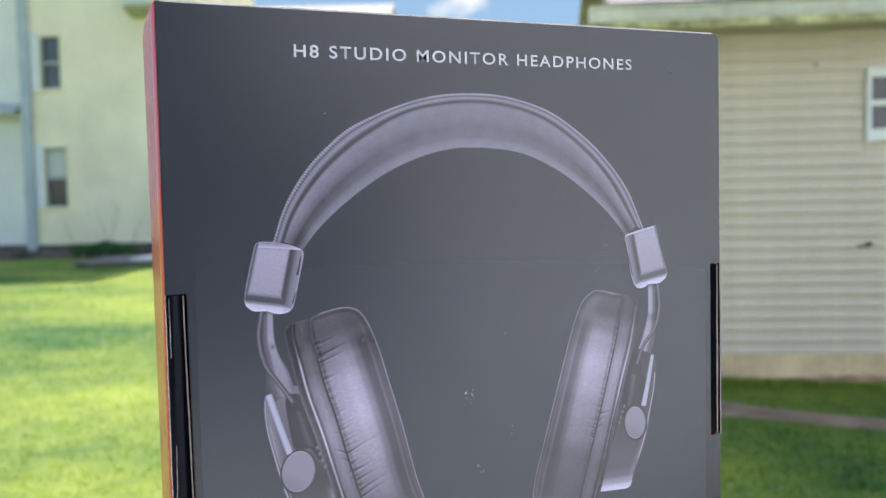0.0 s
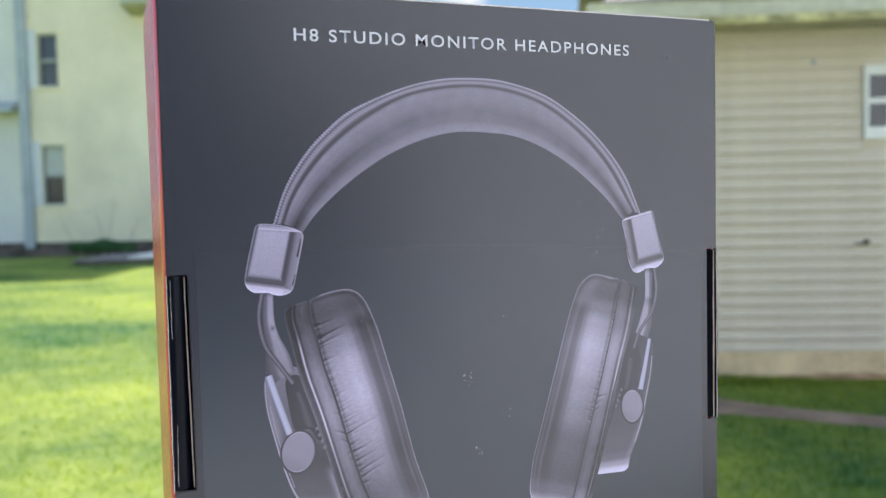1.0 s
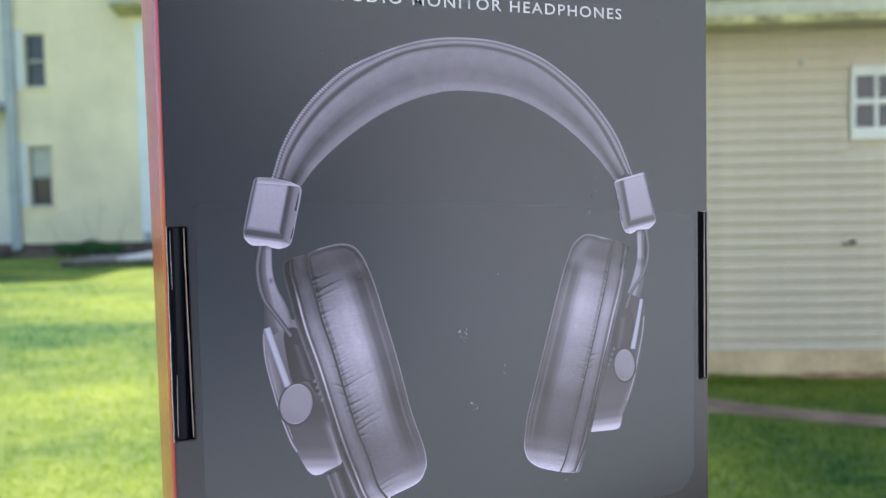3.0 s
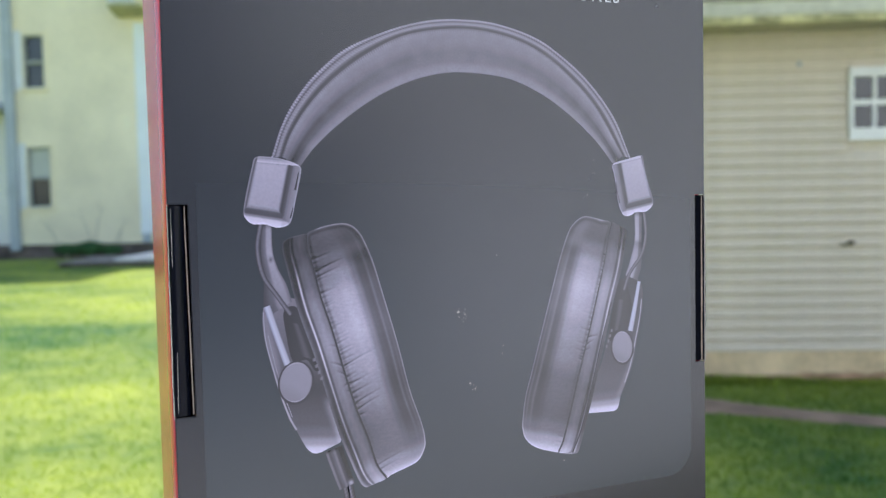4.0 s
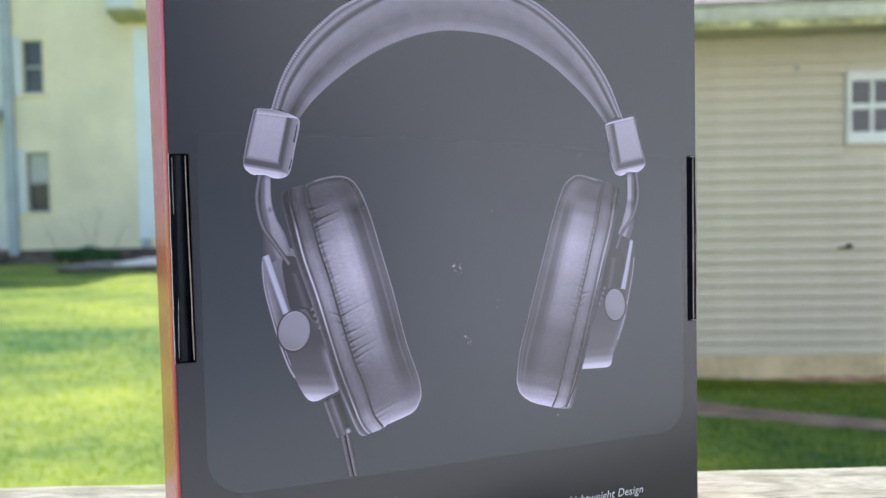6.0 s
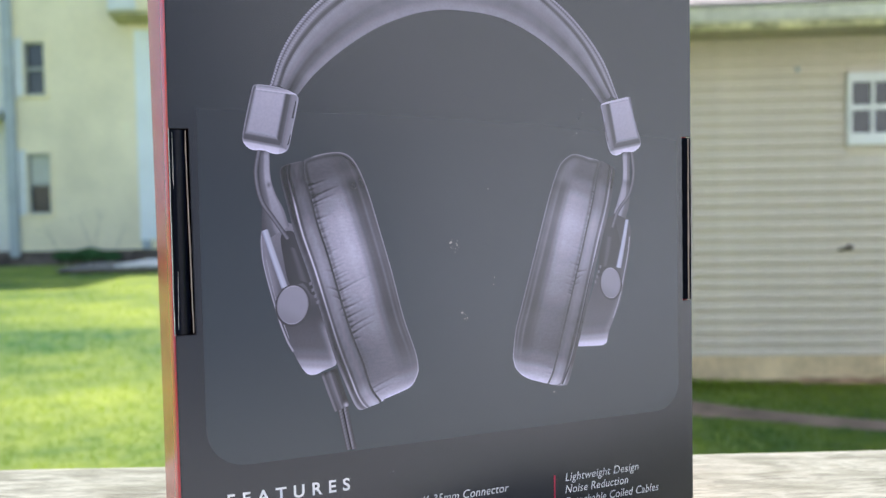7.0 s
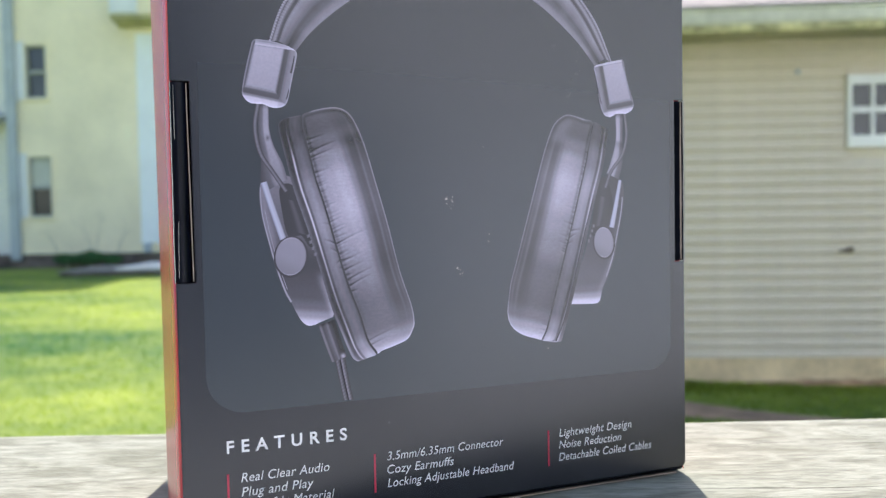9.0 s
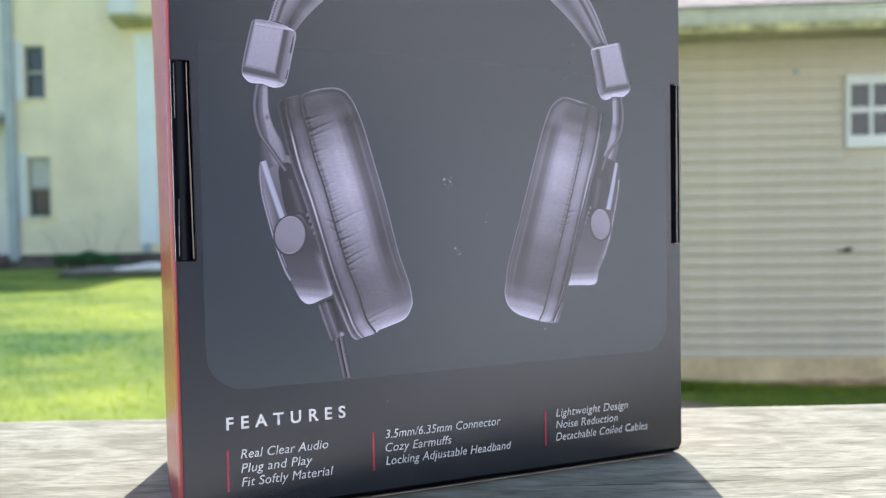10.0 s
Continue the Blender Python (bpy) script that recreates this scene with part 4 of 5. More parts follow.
tone *= 1 - 0.35 * np.clip(1 - v / 0.05, 0, 1) - 0.35 * np.clip(1 - (1 - v) / 0.05, 0, 1)
print_grid("printed_headband", X, Z, tone, 1)
rope = spline(outer, 900)
away = (rope - np.array((98.0, 165.0))) / np.linalg.norm(rope - np.array((98.0, 165.0)), axis=1)[:, None]
along_rope = np.linspace(0, 1, 900)
rope = rope + away * (0.16 * np.sin(along_rope * math.pi * 2 * 165) * np.clip(1.7 - 2 * along_rope, 0.3, 1))[:, None]
X, Z, v, u = strip(rope.tolist(), stitch, 900, 22)
tone = ease(u, (0, 0.08, 0.18, 0.27, 0.40, 0.56, 0.68, 0.80, 0.93, 1), (0.11, 0.215, 0.15, 0.055, 0.145, 0.165, 0.08, 0.036, 0.040, 0.085))
tone *= 1 + 0.34 * np.sin((v * 165 + u * 0.9) * 2 * np.pi) * np.clip(1 - u / 0.7, 0, 1) * np.clip(1.5 - 1.2 * v, 0.35, 1)
print_grid("printed_piping", X, Z, tone, 2)

# arms under the sliders
X, Z, v, u = strip([(28.3, 145.4), (27.9, 136.8), (28.6, 128.6), (28.3, 119.4), (29.6, 116.0)], [(31.5, 145.2), (31.6, 136.9), (33.0, 131.3), (35.7, 125.8), (37.3, 120.3)], 90, 16)
tone = ease(u, (0, 0.35, 0.55, 0.85, 1), (0.05, 0.09, 0.19, 0.20, 0.10)) * ease(v, (0, 0.08, 0.35, 0.62, 1), (0.5, 1.0, 1.1, 0.95, 0.8))
tone -= 0.13 * bump_at(v, 0.42, 0.03) * bump_at(u, 0.72, 0.16)
print_grid("printed_arm", X, Z, tone, 3)
X, Z, v, u = strip([(167.5, 145.2), (167.4, 135.1), (164.9, 126.3), (163.2, 122.3)], [(170.9, 145.5), (170.6, 135.1), (170.4, 126.0), (168.6, 120.0)], 90, 16)
tone = ease(u, (0, 0.2, 0.5, 0.7, 1), (0.14, 0.23, 0.20, 0.08, 0.06)) * ease(v, (0, 0.08, 0.40, 0.46, 0.6, 1), (0.5, 1.0, 1.1, 0.7, 1.0, 1.1))
print_grid("printed_arm", X, Z, tone, 3)

# housings
house_l = [(29.8, 120.7), (27.8, 116.7), (28.2, 109.3), (30.2, 99.9), (32.7, 90.5), (35.3, 82.8), (37.5, 78.9), (38.9, 76.0), (40.8, 72.6), (42.6, 70.9), (44.6, 70.6), (46.7, 71.2), (49.1, 72.5), (51.9, 73.2), (51.6, 77.9), (46.2, 95.4), (40.9, 114.5), (38.2, 121.1)]
X, Z, t, s, e = scan(house_l, (0.28, -0.96), 120, 40)
tone = ease(Z + 0.12 * (X - 45), (70.6, 71.6, 74.0, 76.8, 80.5, 92, 104, 121), (0.46, 0.42, 0.21, 0.095, 0.06, 0.038, 0.085, 0.12))
tone += 0.13 * bump_at(s, 0.97, 0.10) * ease(Z, (72, 76, 84, 90), (0.5, 1.0, 0.8, 0.0))
tone += 0.10 * bump_at(s, 0.10, 0.10) * ease(Z, (90, 100, 118), (0.0, 0.7, 0.3))
print_grid("printed_housing", X, Z, tone, 2)
house_r = [(145.4, 73.4), (145.8, 72.3), (147.0, 72.15), (150.0, 72.0), (153.5, 71.9), (157.4, 71.8), (159.2, 72.6), (159.9, 74.3), (160.8, 77.5), (162.9, 81.7), (166.1, 89.2), (168.2, 97.9), (170.2, 106.6), (171.0, 113.2), (170.3, 118.7), (166.5, 122.0), (162.6, 121.0), (158.6, 111.3), (153.0, 92.1), (148.6, 82.0)]
X, Z, t, s, e = scan(house_r, (-0.22, -0.97), 120, 40)
tone = ease(Z, (71.5, 73.0, 75.0, 77.2, 80.5, 92, 104, 121), (0.50, 0.44, 0.22, 0.10, 0.072, 0.058, 0.045, 0.04))
tone += 0.05 * bump_at(s, 0.93, 0.08) * ease(Z, (74, 80, 95), (0.3, 1.0, 0.3))
print_grid("printed_housing", X, Z, tone, 2)
flat("printed_recess", [(34.6, 117.5), (38.6, 118.5), (41.8, 112.6), (46.3, 99.2), (44.3, 97.4), (41.5, 101.3), (37.1, 101.1), (35.1, 110.0)], 3, M_DARK, smooth_outline=60)
flat("printed_recess", [(159.8, 119), (163.5, 119.5), (166.6, 107), (164.5, 102), (160.0, 101.5), (156.8, 98), (156.0, 102)], 3, M_DARK, smooth_outline=60)
ribbon("printed_recess_wall", [(37.2, 113.5), (38.6, 108.0), (39.8, 102.6)], [(39.4, 113.0), (41.6, 107.0), (43.6, 101.2)], 4, M_RECESS, count=14)
ribbon("printed_recess_wall", [(159.8, 113.5), (158.8, 108.0), (157.8, 101.6)], [(162.6, 113.0), (161.6, 107.0), (160.2, 102.2)], 4, M_RECESS, count=14)
line("printed_rim", [(28.1, 117.5), (28.5, 109.0), (30.5, 99.9), (33.0, 90.5), (35.6, 82.9), (37.6, 79.0)], (0.35, 0.75), 3, M_RIMLIGHT)
line("printed_rim", [(29.4, 110.0), (31.4, 100.2), (33.8, 91.0), (36.3, 83.3)], (0.2, 0.25), 3, M_RIMLIGHT)
line("printed_rim", [(170.3, 113.0), (169.5, 106.6), (167.5, 97.9), (165.4, 89.6), (162.5, 82.0)], (0.5, 0.7), 3, M_RIMLIGHT)
line("printed_stripe", [(29.3, 119.3), (31.9, 110.8), (35.3, 100.3)], (2.2, 2.3), 4, M_STRIPE)
line("printed_stripe", [(169.3, 119.6), (167.3, 110.0), (165.2, 101.2)], (1.5, 2.4), 4, M_STRIPE)


def disc(cx, cz, rx, rz, lean, n=48):
    c, s = math.cos(radians(lean)), math.sin(radians(lean))
    return [(cx + rx * math.cos(a) * c - rz * math.sin(a) * s, cz + rx * math.cos(a) * s + rz * math.sin(a) * c) for a in [i * 2 * math.pi / n for i in range(n)]]


for cx, cz, rx, rz, lean in ((37.8, 94.4, 5.15, 6.3, -8), (161.5, 95.5, 4.35, 5.8, 7)):
    flat("printed_knob_rim", disc(cx + 0.1, cz - 0.2, rx + 0.75, rz + 0.75, lean), 5, M_KNOB_RIM)
    flat("printed_knob_edge", disc(cx, cz, rx + 0.1, rz + 0.1, lean), 6, M_RIMLIGHT)
    flat("printed_knob", disc(cx - 0.05, cz - 0.05, rx - 0.22, rz - 0.22, lean), 7, M_KNOB, tone_axis=(0.6, 1))
for i in range(4):
    flat("printed_notch", [(43.2 + i * 0.75, 101.4 - i * 2.1), (44.6 + i * 0.75, 101.9 - i * 2.1), (44.9 + i * 0.75, 100.9 - i * 2.1), (43.5 + i * 0.75, 100.4 - i * 2.1)], 5, M_NOTCH)
    flat("printed_notch", [(156.4 - i * 0.75, 102.4 - i * 1.9), (157.5 - i * 0.75, 102.6 - i * 1.9), (157.5 - i * 0.75, 101.5 - i * 1.9), (156.4 - i * 0.75, 101.3 - i * 1.9)], 5, M_NOTCH)

# ear pads and the plates behind them
seam_l = [(42.6, 141.4), (42.8, 136.9), (44.6, 130.3), (46.8, 120.9), (50.1, 110.4), (54.0, 96.0), (57.7, 83.6), (61.5, 73.3), (64.3, 64.2), (67.5, 59.4)]
pad_l = [(45.5, 143.1), (50.3, 144.3), (54.6, 144.7), (57.8, 143.8), (60.1, 141.7), (62.0, 138.5), (64.9, 131.2), (68.3, 119.6), (72.5, 104.8), (76.7, 87.9), (80.8, 75.7), (81.8, 69.7), (81.1, 66.7), (78.9, 63.5), (74.6, 61.7), (69.4, 60.2)]
plate_l = [(59.5, 57.5), (58.1, 59.3), (55.7, 65.0), (51.6, 76.0), (47.1, 91.6), (43.5, 104.0), (39.4, 116.4), (36.5, 128.5), (35.0, 135.0), (34.7, 138.5), (35.9, 140.0), (38.8, 141.0)]
X, Z, t, s, e = scan(seam_l + [(64.2, 58.0), (61.1, 57.1)] + plate_l, (0.275, -0.961), 260, 46, 700)
lit = ease(t, (0, 0.06, 0.16, 0.30, 0.42, 0.55, 0.75, 0.88, 0.95, 1), (0.05, 0.05, 0.085, 0.17, 0.205, 0.155, 0.105, 0.11, 0.22, 0.36))
tone = lit * ease(s, (0, 0.24, 0.36, 0.40, 0.50, 0.70, 0.88, 1), (0.30, 0.24, 0.25, 0.35, 0.85, 1.0, 0.80, 0.35))
tone += 0.40 * bump_at(s, 0.31, 0.035) * ease(t, (0, 0.10, 0.18, 0.45, 0.60, 0.80, 0.90, 1), (0.05, 0.15, 0.85, 1.0, 0.55, 0.35, 0.8, 0.6))
tone += 0.14 * bump_at(s, 0.05, 0.06) * ease(t, (0, 0.75, 0.90, 1), (0.15, 0.2, 1.0, 0.8))
tone += creases(t, 1 - s, 86, [(0.44, 0.40, 0.6, 0.06), (0.52, 0.45, 1.2, 0.10), (0.555, 0.35, 0.9, 0.12), (0.585, 0.25, 0.8, -0.06), (0.62, 0.2, 0.5, 0.05)]) * np.clip((s - 0.45) / 0.1, 0, 1)
tone += 0.012 * leather(X, Z, 0.9, 0.35, 3.0) + 0.04 * bump_at(e, 0, 0.25)
print_grid("printed_pad_plate", X, Z, tone, 4)

X, Z, t, s, e = scan(seam_l[::-1] + pad_l, (0.275, -0.961), 380, 84, 700)
peak = ease(t, (0, 0.07, 0.13, 0.19, 0.28, 0.40, 0.52, 0.66, 0.80, 0.90, 0.955, 1), (0.065, 0.055, 0.09, 0.18, 0.29, 0.32, 0.25, 0.17, 0.105, 0.105, 0.21, 0.42))
even = ease(t, (0, 0.09, 0.16, 0.66, 0.80, 0.92, 1), (0.75, 0.6, 0.03, 0.06, 0.32, 0.75, 1.0))
prof = ease(s, (0, 0.03, 0.12, 0.26, 0.42, 0.53, 0.64, 0.74, 0.82, 0.90, 1), (0.35, 0.55, 0.72, 0.86, 1.0, 0.92, 0.50, 0.20, 0.16, 0.19, 0.22))
tone = peak * (prof * (1 - even) + even)
tone += 0.035 * (bump_at(s, 0.86, 0.022) + 0.8 * bump_at(s, 0.94, 0.02)) * ease(t, (0, 0.12, 0.25, 0.75, 0.9, 1), (0, 0.3, 1, 1, 0.2, 0))
marks = [(0.105, 0.40, 0.5, 0.03), (0.15, 0.55, 0.9, 0.045), (0.172, 0.45, 0.9, 0.04), (0.235, 0.28, 0.7, 0.03), (0.285, 0.25, 0.7, 0.02), (0.525, 0.62, 1.1, 0.055), (0.60, 0.45, 0.8, 0.05),
         (0.635, 0.42, 0.9, 0.05), (0.675, 0.52, 1.0, 0.055), (0.70, 0.5, 0.9, 0.06), (0.935, 0.60, 0.7, 0.035), (0.955, 0.40, 0.8, 0.03)]
tone += creases(t, s, 87, marks + short_marks(34, 0.10, 0.74, 0.16) + short_marks(16, 0.30, 0.62, 0.30))
tone *= 1 + (0.10 * leather(X, Z, 0.5, 1.3, 7.0) + 0.10 * leather(X, Z, 2.0, 3.2, 9.0)) * ease(s, (0, 0.5, 0.7), (1, 1, 0.3))
tone *= 1 - 0.45 * bump_at(e, 1.1, 0.55) * np.clip(1.2 - t * 1.3, 0, 1)
tone += (0.10 + 0.09 * ease(t, (0, 0.85, 0.95), (0.2, 0.3, 1.0))) * bump_at(e, 0.10, 0.30) * np.clip((s - 0.2) * 4, 0, 1)
print_grid("printed_ear_pad", X, Z, tone, 5)
line("printed_seam", seam_l, (0.55, 0.75), 6, M_SEAM, count=90)

seam_r = [(157.3, 141.7), (155.7, 135.1), (153.8, 126.5), (151.2, 116.9), (148.0, 105.2), (144.6, 93.6), (141.2, 82.0), (138.2, 71.5), (135.6, 63.2), (133.6, 59.5)]
pad_r = [(152.8, 143.0), (149.1, 144.2), (145.9, 144.6), (143.6, 143.9), (141.2, 142.2), (139.2, 139.7), (136.7, 134.0), (134.2, 126.7), (130.4, 114.2), (126.6, 101.7), (122.9, 89.4), (120.4, 81.2), (119.1, 72.9), (119.0, 69.8), (120.1, 66.1), (122.9, 63.2), (127.1, 61.1), (131.9, 59.8)]
plate_r = [(138.7, 58.0), (141.1, 58.0), (142.4, 59.4), (145.5, 68.8), (149.4, 81.5), (153.4, 96.4), (157.4, 111.4), (161.4, 124.3), (163.5, 135.1), (164.1, 138.5), (162.8, 140.0), (160.3, 141.1)]
X, Z, t, s, e = scan(seam_r + [(135.5, 58.7)] + plate_r, (-0.264, -0.964), 260, 46, 700)
lit = ease(t, (0, 0.06, 0.16, 0.30, 0.42, 0.56, 0.72, 0.86, 0.94, 1), (0.045, 0.05, 0.12, 0.235, 0.20, 0.13, 0.085, 0.09, 0.19, 0.40))
tone = lit * ease(s, (0, 0.10, 0.30, 0.55, 0.66, 0.74, 0.86, 1), (0.45, 0.85, 1.0, 0.85, 0.30, 0.45, 0.40, 0.30))
tone += 0.26 * bump_at(s, 0.79, 0.04) * ease(t, (0, 0.06, 0.15, 0.38, 0.50, 0.75, 0.9, 1), (0.05, 0.2, 0.7, 1.0, 0.4, 0.15, 0.5, 0.6))
tone += creases(t, s, 86, [(0.50, 0.55, 1.3, 0.05), (0.535, 0.4, 1.0, 0.12), (0.56, 0.3, 0.7, 0.10)])
tone += 0.010 * leather(X, Z, 0.9, 0.35, 4.0) + 0.035 * bump_at(e, 0, 0.25)
print_grid("printed_pad_plate", X, Z, tone, 4)

X, Z, t, s, e = scan(seam_r[::-1] + pad_r, (-0.264, -0.964), 340, 84, 700)
s = 1 - s if np.hypot(X[170, 0] - 147, Z[170, 0] - 102) > np.hypot(X[170, -1] - 147, Z[170, -1] - 102) else s
peak = ease(t, (0, 0.08, 0.14, 0.20, 0.30, 0.38, 0.48, 0.58, 0.70, 0.85, 0.91, 0.955, 1), (0.06, 0.055, 0.12, 0.23, 0.32, 0.28, 0.20, 0.155, 0.085, 0.07, 0.11, 0.26, 0.48))
even = ease(t, (0, 0.09, 0.18, 0.60, 0.80, 0.92, 1), (0.75, 0.65, 0.05, 0.10, 0.40, 0.8, 1.0))
prof = ease(s, (0, 0.04, 0.14, 0.28, 0.44, 0.54, 0.63, 0.72, 0.80, 0.86, 0.92, 1), (0.50, 0.68, 0.80, 0.92, 1.0, 0.90, 0.52, 0.24, 0.19, 0.27, 0.20, 0.24))
tone = peak * (prof * (1 - even) + even)
tone += 0.04 * (bump_at(s, 0.83, 0.022) + bump_at(s, 0.93, 0.02)) * ease(t, (0, 0.10, 0.25, 0.80, 0.92, 1), (0, 0.3, 1, 1, 0.2, 0))
tone += 0.05 * bump_at(s, 0.75, 0.16) * bump_at(t, 0.07, 0.06)
tone += creases(t, s, 86, short_marks(26, 0.14, 0.62, 0.10) + [(0.40, 0.3, 0.4, 0.02), (0.47, 0.25, 0.5, 0.03), (0.53, 0.3, 0.4, 0.03), (0.56, 0.25, 0.4, 0.02), (0.955, 0.25, 0.6, 0.02), (0.93, 0.2, 0.5, 0.02)])
tone *= 1 + (0.09 * leather(X, Z, 0.5, 1.3, 17.0) + 0.07 * leather(X, Z, 2.0, 3.2, 19.0)) * ease(s, (0, 0.5, 0.7), (1, 1, 0.3))
tone *= 1 - 0.45 * bump_at(e, 1.1, 0.55) * np.clip(1.2 - t * 1.3, 0, 1)
tone += (0.10 + 0.08 * ease(t, (0, 0.85, 0.95), (0.2, 0.3, 1.0))) * bump_at(e, 0.10, 0.30) * np.clip((s - 0.2) * 4, 0, 1)
print_grid("printed_ear_pad", X, Z, tone, 5)
line("printed_seam", seam_r, (0.45, 0.65), 6, M_SEAM, count=90)
line("printed_seam", [(156.9, 112.5), (152.5, 98.6), (148.5, 83.7), (143.4, 66.8), (139.5, 58.4)], (0.3, 0.5), 6, M_SEAM, count=50)

# plug and braided cord
X, Z, v, u = strip([(46.7, 70.6), (48.8, 64.2), (51.2, 57.4)], [(52.4, 72.2), (54.3, 66.0), (56.5, 59.0)], 60, 24)
tone = ease(u, (0, 0.08, 0.2, 0.36, 0.5, 0.62, 0.78, 1), (0.09, 0.13, 0.05, 0.075, 0.12, 0.05, 0.028, 0.02)) * ease(v, (0, 0.1, 0.5, 1), (0.35, 0.9, 1.0, 0.9))
tone += 0.24 * bump_at(u, 0.80, 0.14) * bump_at(v, 0.95, 0.06)
print_grid("printed_plug", X, Z, tone, 3)
for du, hi in ((-0.8, 0.10), (0.85, 0.14)):
    X, Z, v, u = strip([(52.9 + du, 58.6), (54.2 + du, 52.0), (55.8 + du, 43.9)], [(55.0 + du, 58.9), (56.1 + du, 52.2), (57.7 + du, 44.0)], 140, 12)
    tone = ease(u, (0, 0.35, 0.7, 1), (0.03, hi, 0.05, 0.025)) * (1 + 0.14 * np.sin((v * 13 + u * 0.8) * 2 * np.pi))
    print_grid("printed_cord", X, Z, tone, 2)

# sliders: a face inside bevels, the side wall and bright lower corners


def slider(outline, quad, mirror, n):
    X, Z, t, s, e = scan(outline, (0.0, -1.0), 120, 90)
    tl, tr, br, bl = [np.array(q) for q in quad]

    def out(p, q):
        d = (q - p) / np.linalg.norm(q - p)
        return (Z - p[1]) * d[0] - (X - p[0]) * d[1]

    top, right, bottom, left = out(tl, tr), out(tr, br), out(br, bl), out(bl, tl)
    if mirror:
        right, left = left, right
    face = 0.235 + 0.03 * np.clip((Z - 156) / 9, -1, 1)
    edge = np.maximum.reduce([top, right, bottom, left])
    inside = 1 / (1 + np.exp(edge / 0.16))
    wall = ease(right, (0.0, 0.6, 1.5, 2.3, 3.0, 4.2, 5.0), (0.06, 0.035, 0.05, 0.11, 0.14, 0.16, 0.13))
    wall = np.where(top > 0.0, ease(top, (0, 0.25, 0.8, 1.6), (0.25, 0.34, 0.24, 0.14)), wall)
    low = ease(bottom, (0, 0.9, 2.0, 2.7, 3.5, 5.0), (0.15, 0.055, 0.05, 0.14, 0.36, 0.40))
    wall = np.where((bottom > right * 0.9) & (bottom > 0), np.where(right > 1.6, np.maximum(0.10, low * 0.85), low), wall)
    wall = np.where((left > 0) & (left >= bottom), ease(left, (0, 0.5, 1.0, 1.6), (0.10, 0.05, 0.10, 0.16)), wall)
    tone = wall * (1 - inside) + face * inside + 0.07 * bump_at(e, 0.15, 0.25)
    print_grid("printed_slider", X, Z, tone, n)


slider([(28.3, 166.2), (32.9, 165.9), (36.6, 165.1), (39.4, 164.1), (41.2, 162.9), (41.4, 161.0), (39.7, 153.6), (38.0, 146.5), (36.6, 144.6), (34.1, 143.9), (31.9, 144.2), (29.0, 145.3), (26.3, 145.1), (24.1, 146.3), (22.9, 148.6), (23.4, 152.3), (24.6, 157.7), (26.0, 163.2), (26.8, 165.6)],
       ((27.5, 164.4), (37.1, 163.5), (33.9, 149.2), (24.2, 150.9)), False, 8)
slider([(162.1, 164.8), (166.5, 165.8), (170.4, 166.6), (171.4, 165.9), (172.9, 159.0), (175.7, 150.4), (175.4, 147.8), (173.2, 146.0), (171.2, 145.5), (169.1, 146.4), (166.5, 144.8), (164.2, 144.2), (162.1, 145.2), (160.4, 149.1), (158.8, 158.7), (157.8, 162.5), (158.8, 163.8)],
       ((161.9, 163.9), (170.6, 165.7), (174.6, 151.3), (164.8, 149.4)), True, 8)
line("printed_notch", [(40.6, 161.3), (39.9, 158.0), (39.3, 155.6)], (0.3, 0.7), 9, M_DARK)
line("printed_notch", [(38.5, 150.2), (38.0, 148.2), (37.5, 146.8)], (0.3, 0.5), 9, M_DARK)
line("printed_notch", [(159.4, 157.0), (160.0, 153.0), (160.9, 149.0)], (0.25, 0.4), 9, M_DARK)
line("printed_cable", [(28.2, 145.6), (26.9, 137.5), (28.4, 129.0), (32.4, 122.7), (36.8, 116.2)], 1.5, 7, M_CABLE)
line("printed_cable", [(171.6, 146.2), (172.4, 137.3), (170.4, 129.6), (165.2, 123.1), (162.5, 116.7)], 1.4, 7, M_CABLE)


# ---- lettering ----
def lettering(text, x0, x1, z, cap, n=4, shear=0.0, spacing=1.0, bold=0.0, material=None):
    """White printed letters from x0 to x1 (millimetres) on the baseline z, with capitals of height cap."""
    cu = bpy.data.curves.new("lettering", "FONT")
    cu.body, cu.size, cu.shear, cu.space_character, cu.offset = text, 1.0, shear, spacing, bold
    cu.resolution_u = 5
    ob = bpy.data.objects.new("lettering", cu)
    scene.collection.objects.link(ob)
    me = bpy.data.meshes.new_from_object(ob)
    bpy.data.objects.remove(ob)
    co = np.zeros(len(me.vertices) * 3)
    me.vertices.foreach_get("co", co)
    co = co.reshape(-1, 3)
    lo, hi = co[:, 0].min(), co[:, 0].max()
    out = np.zeros_like(co)
    out[:, 0] = (x0 + (co[:, 0] - lo) / (hi - lo) * (x1 - x0)) / 1000
    out[:, 1] = level(n)
    out[:, 2] = (z + co[:, 1] / 0.70 * cap) / 1000
    me.vertices.foreach_set("co", out.ravel())
    me.materials.clear()
    me.materials.append(material or M_LETTER)
    me.update()
    if len(me.polygons) and sum(p.normal.y for p in me.polygons) > 0:
        me.flip_normals()
    lt = new("lettering", me)
    lt.parent = front
    return lt


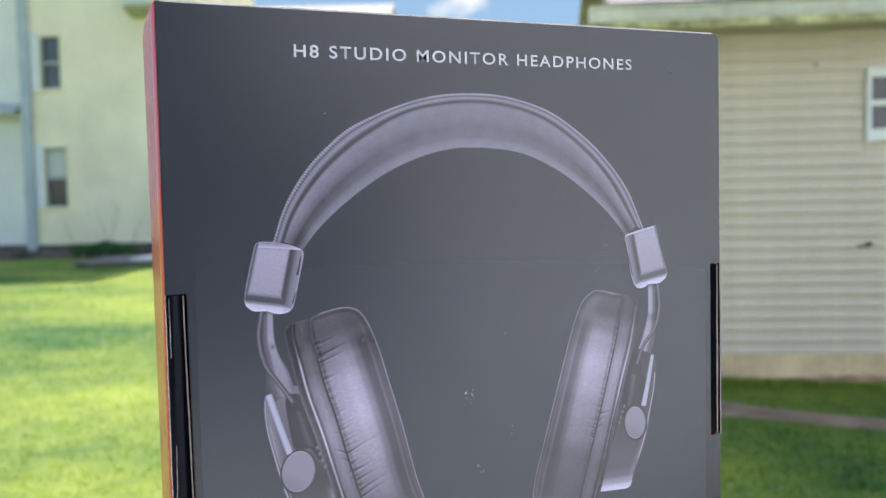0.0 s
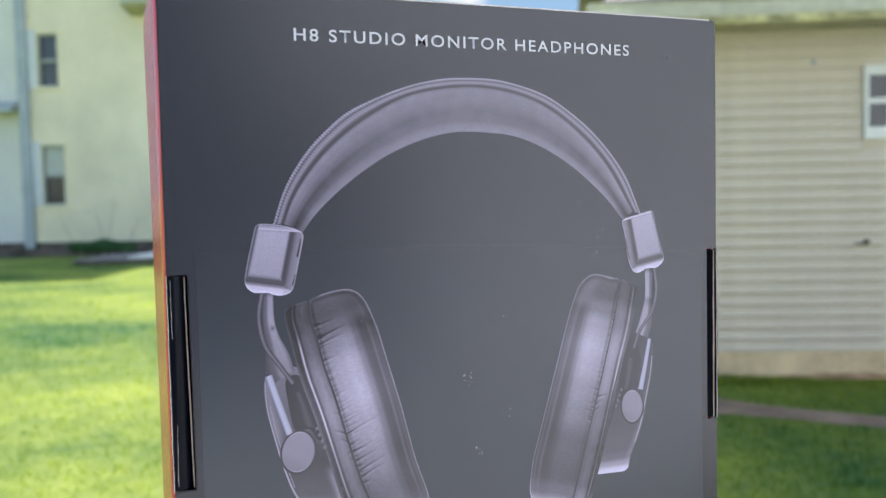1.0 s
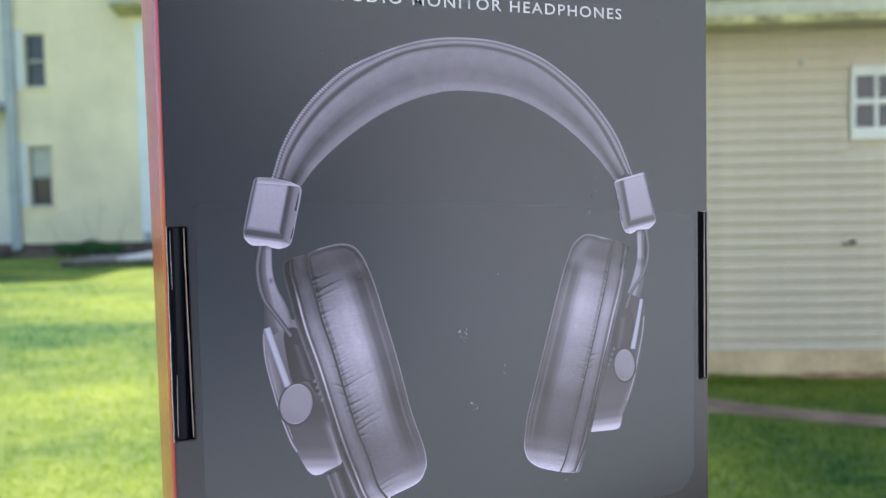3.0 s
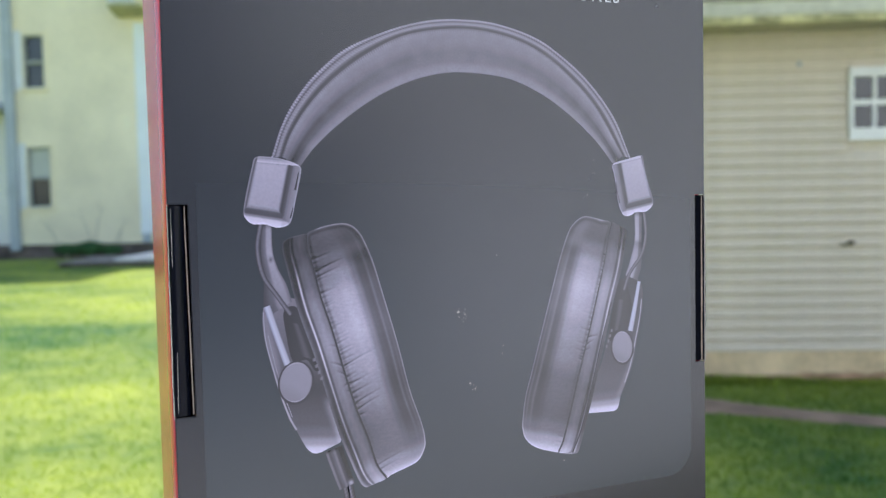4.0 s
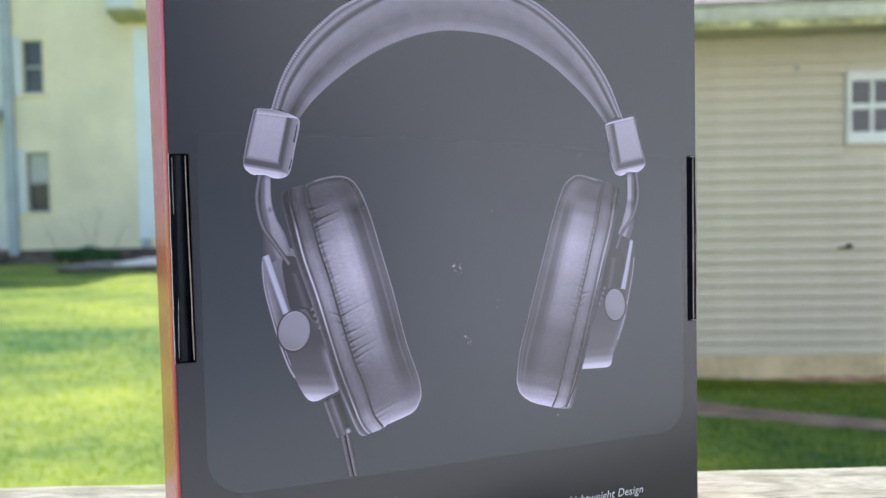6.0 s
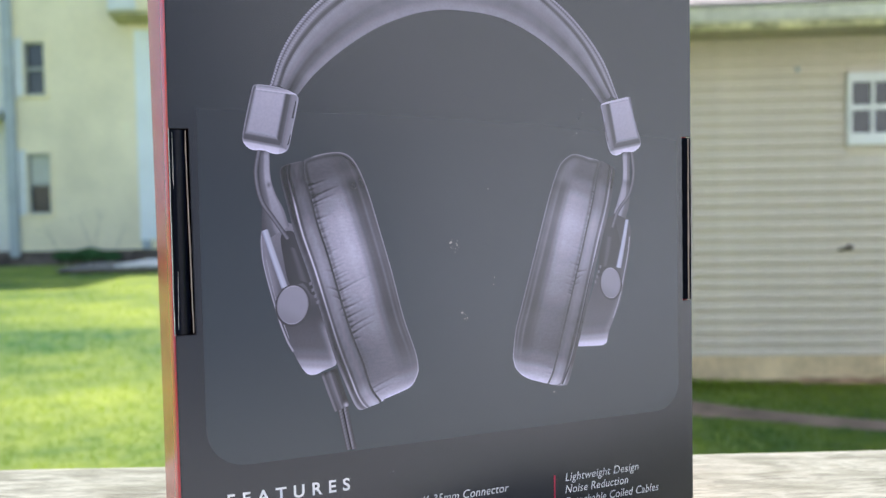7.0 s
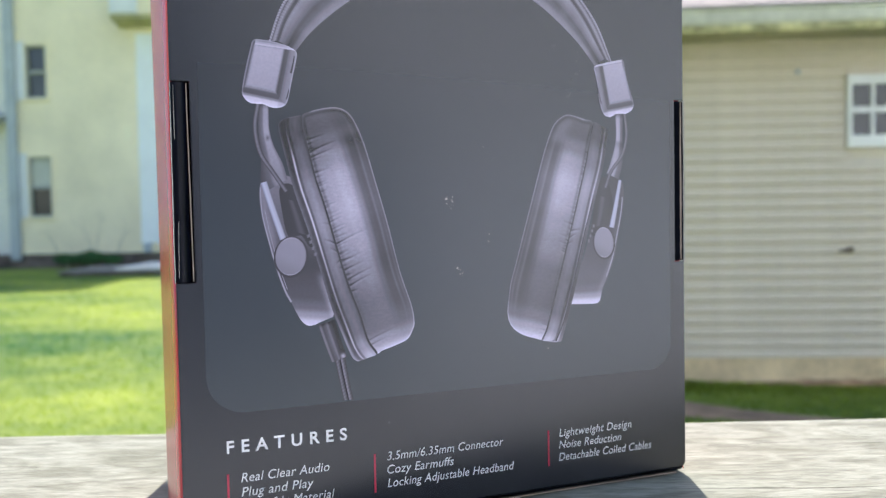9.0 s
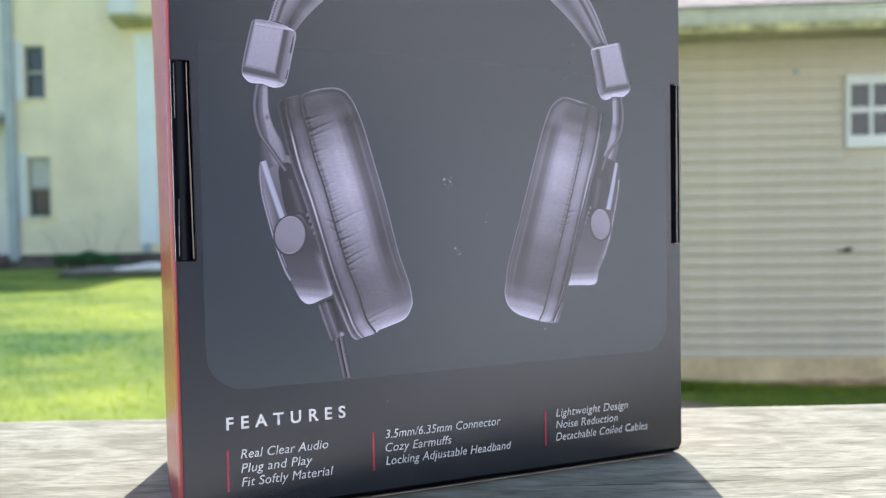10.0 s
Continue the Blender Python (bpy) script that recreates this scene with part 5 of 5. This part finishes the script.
lettering("H8 STUDIO MONITOR HEADPHONES", 40.4, 161.6, 222.1, 3.75, spacing=1.22, bold=0.012, material=M_TITLE)
lettering("FEATURES", 14.8, 55.9, 30.2, 4.1, spacing=1.75, bold=0.022)
for text, x0, x1, z in (("Real Clear Audio", 19.3, 49.4, 20.1), ("Plug and Play", 19.3, 43.7, 15.3), ("Fit Softly Material", 19.4, 51.0, 10.6),
                        ("3.5mm/6.35mm Connector", 70.5, 116.4, 21.0), ("Cozy Earmuffs", 70.4, 96.1, 16.2), ("Locking Adjustable Headband", 70.5, 120.7, 11.4),
                        ("Lightweight Design", 140.4, 173.5, 21.4), ("Noise Reduction", 140.3, 168.6, 16.8), ("Detachable Coiled Cables", 140.2, 182.9, 12.05)):
    lettering(text, x0, x1, z, 3.1, shear=0.2, spacing=1.05, bold=0.0)
for x, z0, z1 in ((15.0, 9.4, 23.3), (65.9, 10.1, 23.8), (135.7, 10.6, 24.3)):
    flat("printed_bar", [(x - 0.35, z0), (x + 0.35, z0), (x + 0.35, z1), (x - 0.35, z1)], 3, M_BAR)

# dust specks and small scuffs on the lamination
for gx, gz, gr, gc in ((150.0, 161.0, 1.2, 7), (96.0, 112.5, 1.6, 16), (100.0, 87.0, 1.3, 12), (147.0, 152.0, 1.0, 6), (140.5, 171.0, 0.8, 4), (112.0, 97.0, 0.6, 3)):
    for _ in range(gc):
        x, z, r = gx + rnd.gauss(0, gr * 0.6), gz + rnd.gauss(0, gr), rnd.uniform(0.05, 0.14)
        flat("dust_speck", [(x + r * math.cos(a * math.pi / 3), z + r * 1.4 * math.sin(a * math.pi / 3)) for a in range(6)], 1, M_DUST)
spots = [(178.1, 222.0, 0.5), (49.5, 205.0, 0.18), (179.0, 197.0, 0.2), (95.0, 113.0, 0.45), (97.5, 112.0, 0.3), (99.0, 88.0, 0.4), (101.0, 86.0, 0.25),
         (148.0, 158.0, 0.35), (150.0, 165.0, 0.22), (110.0, 132.0, 0.15), (112.0, 100.0, 0.2), (136.0, 56.0, 0.25), (71.5, 34.4, 0.28), (150.5, 168.5, 0.15)]
for x, z, r in spots:
    sp = [(x + r * (0.5 + rnd.random()) * math.cos(a * math.pi / 4), z + r * (0.5 + rnd.random()) * math.sin(a * math.pi / 4)) for a in range(8)]
    flat("dust_speck", sp, 1, M_DUST)
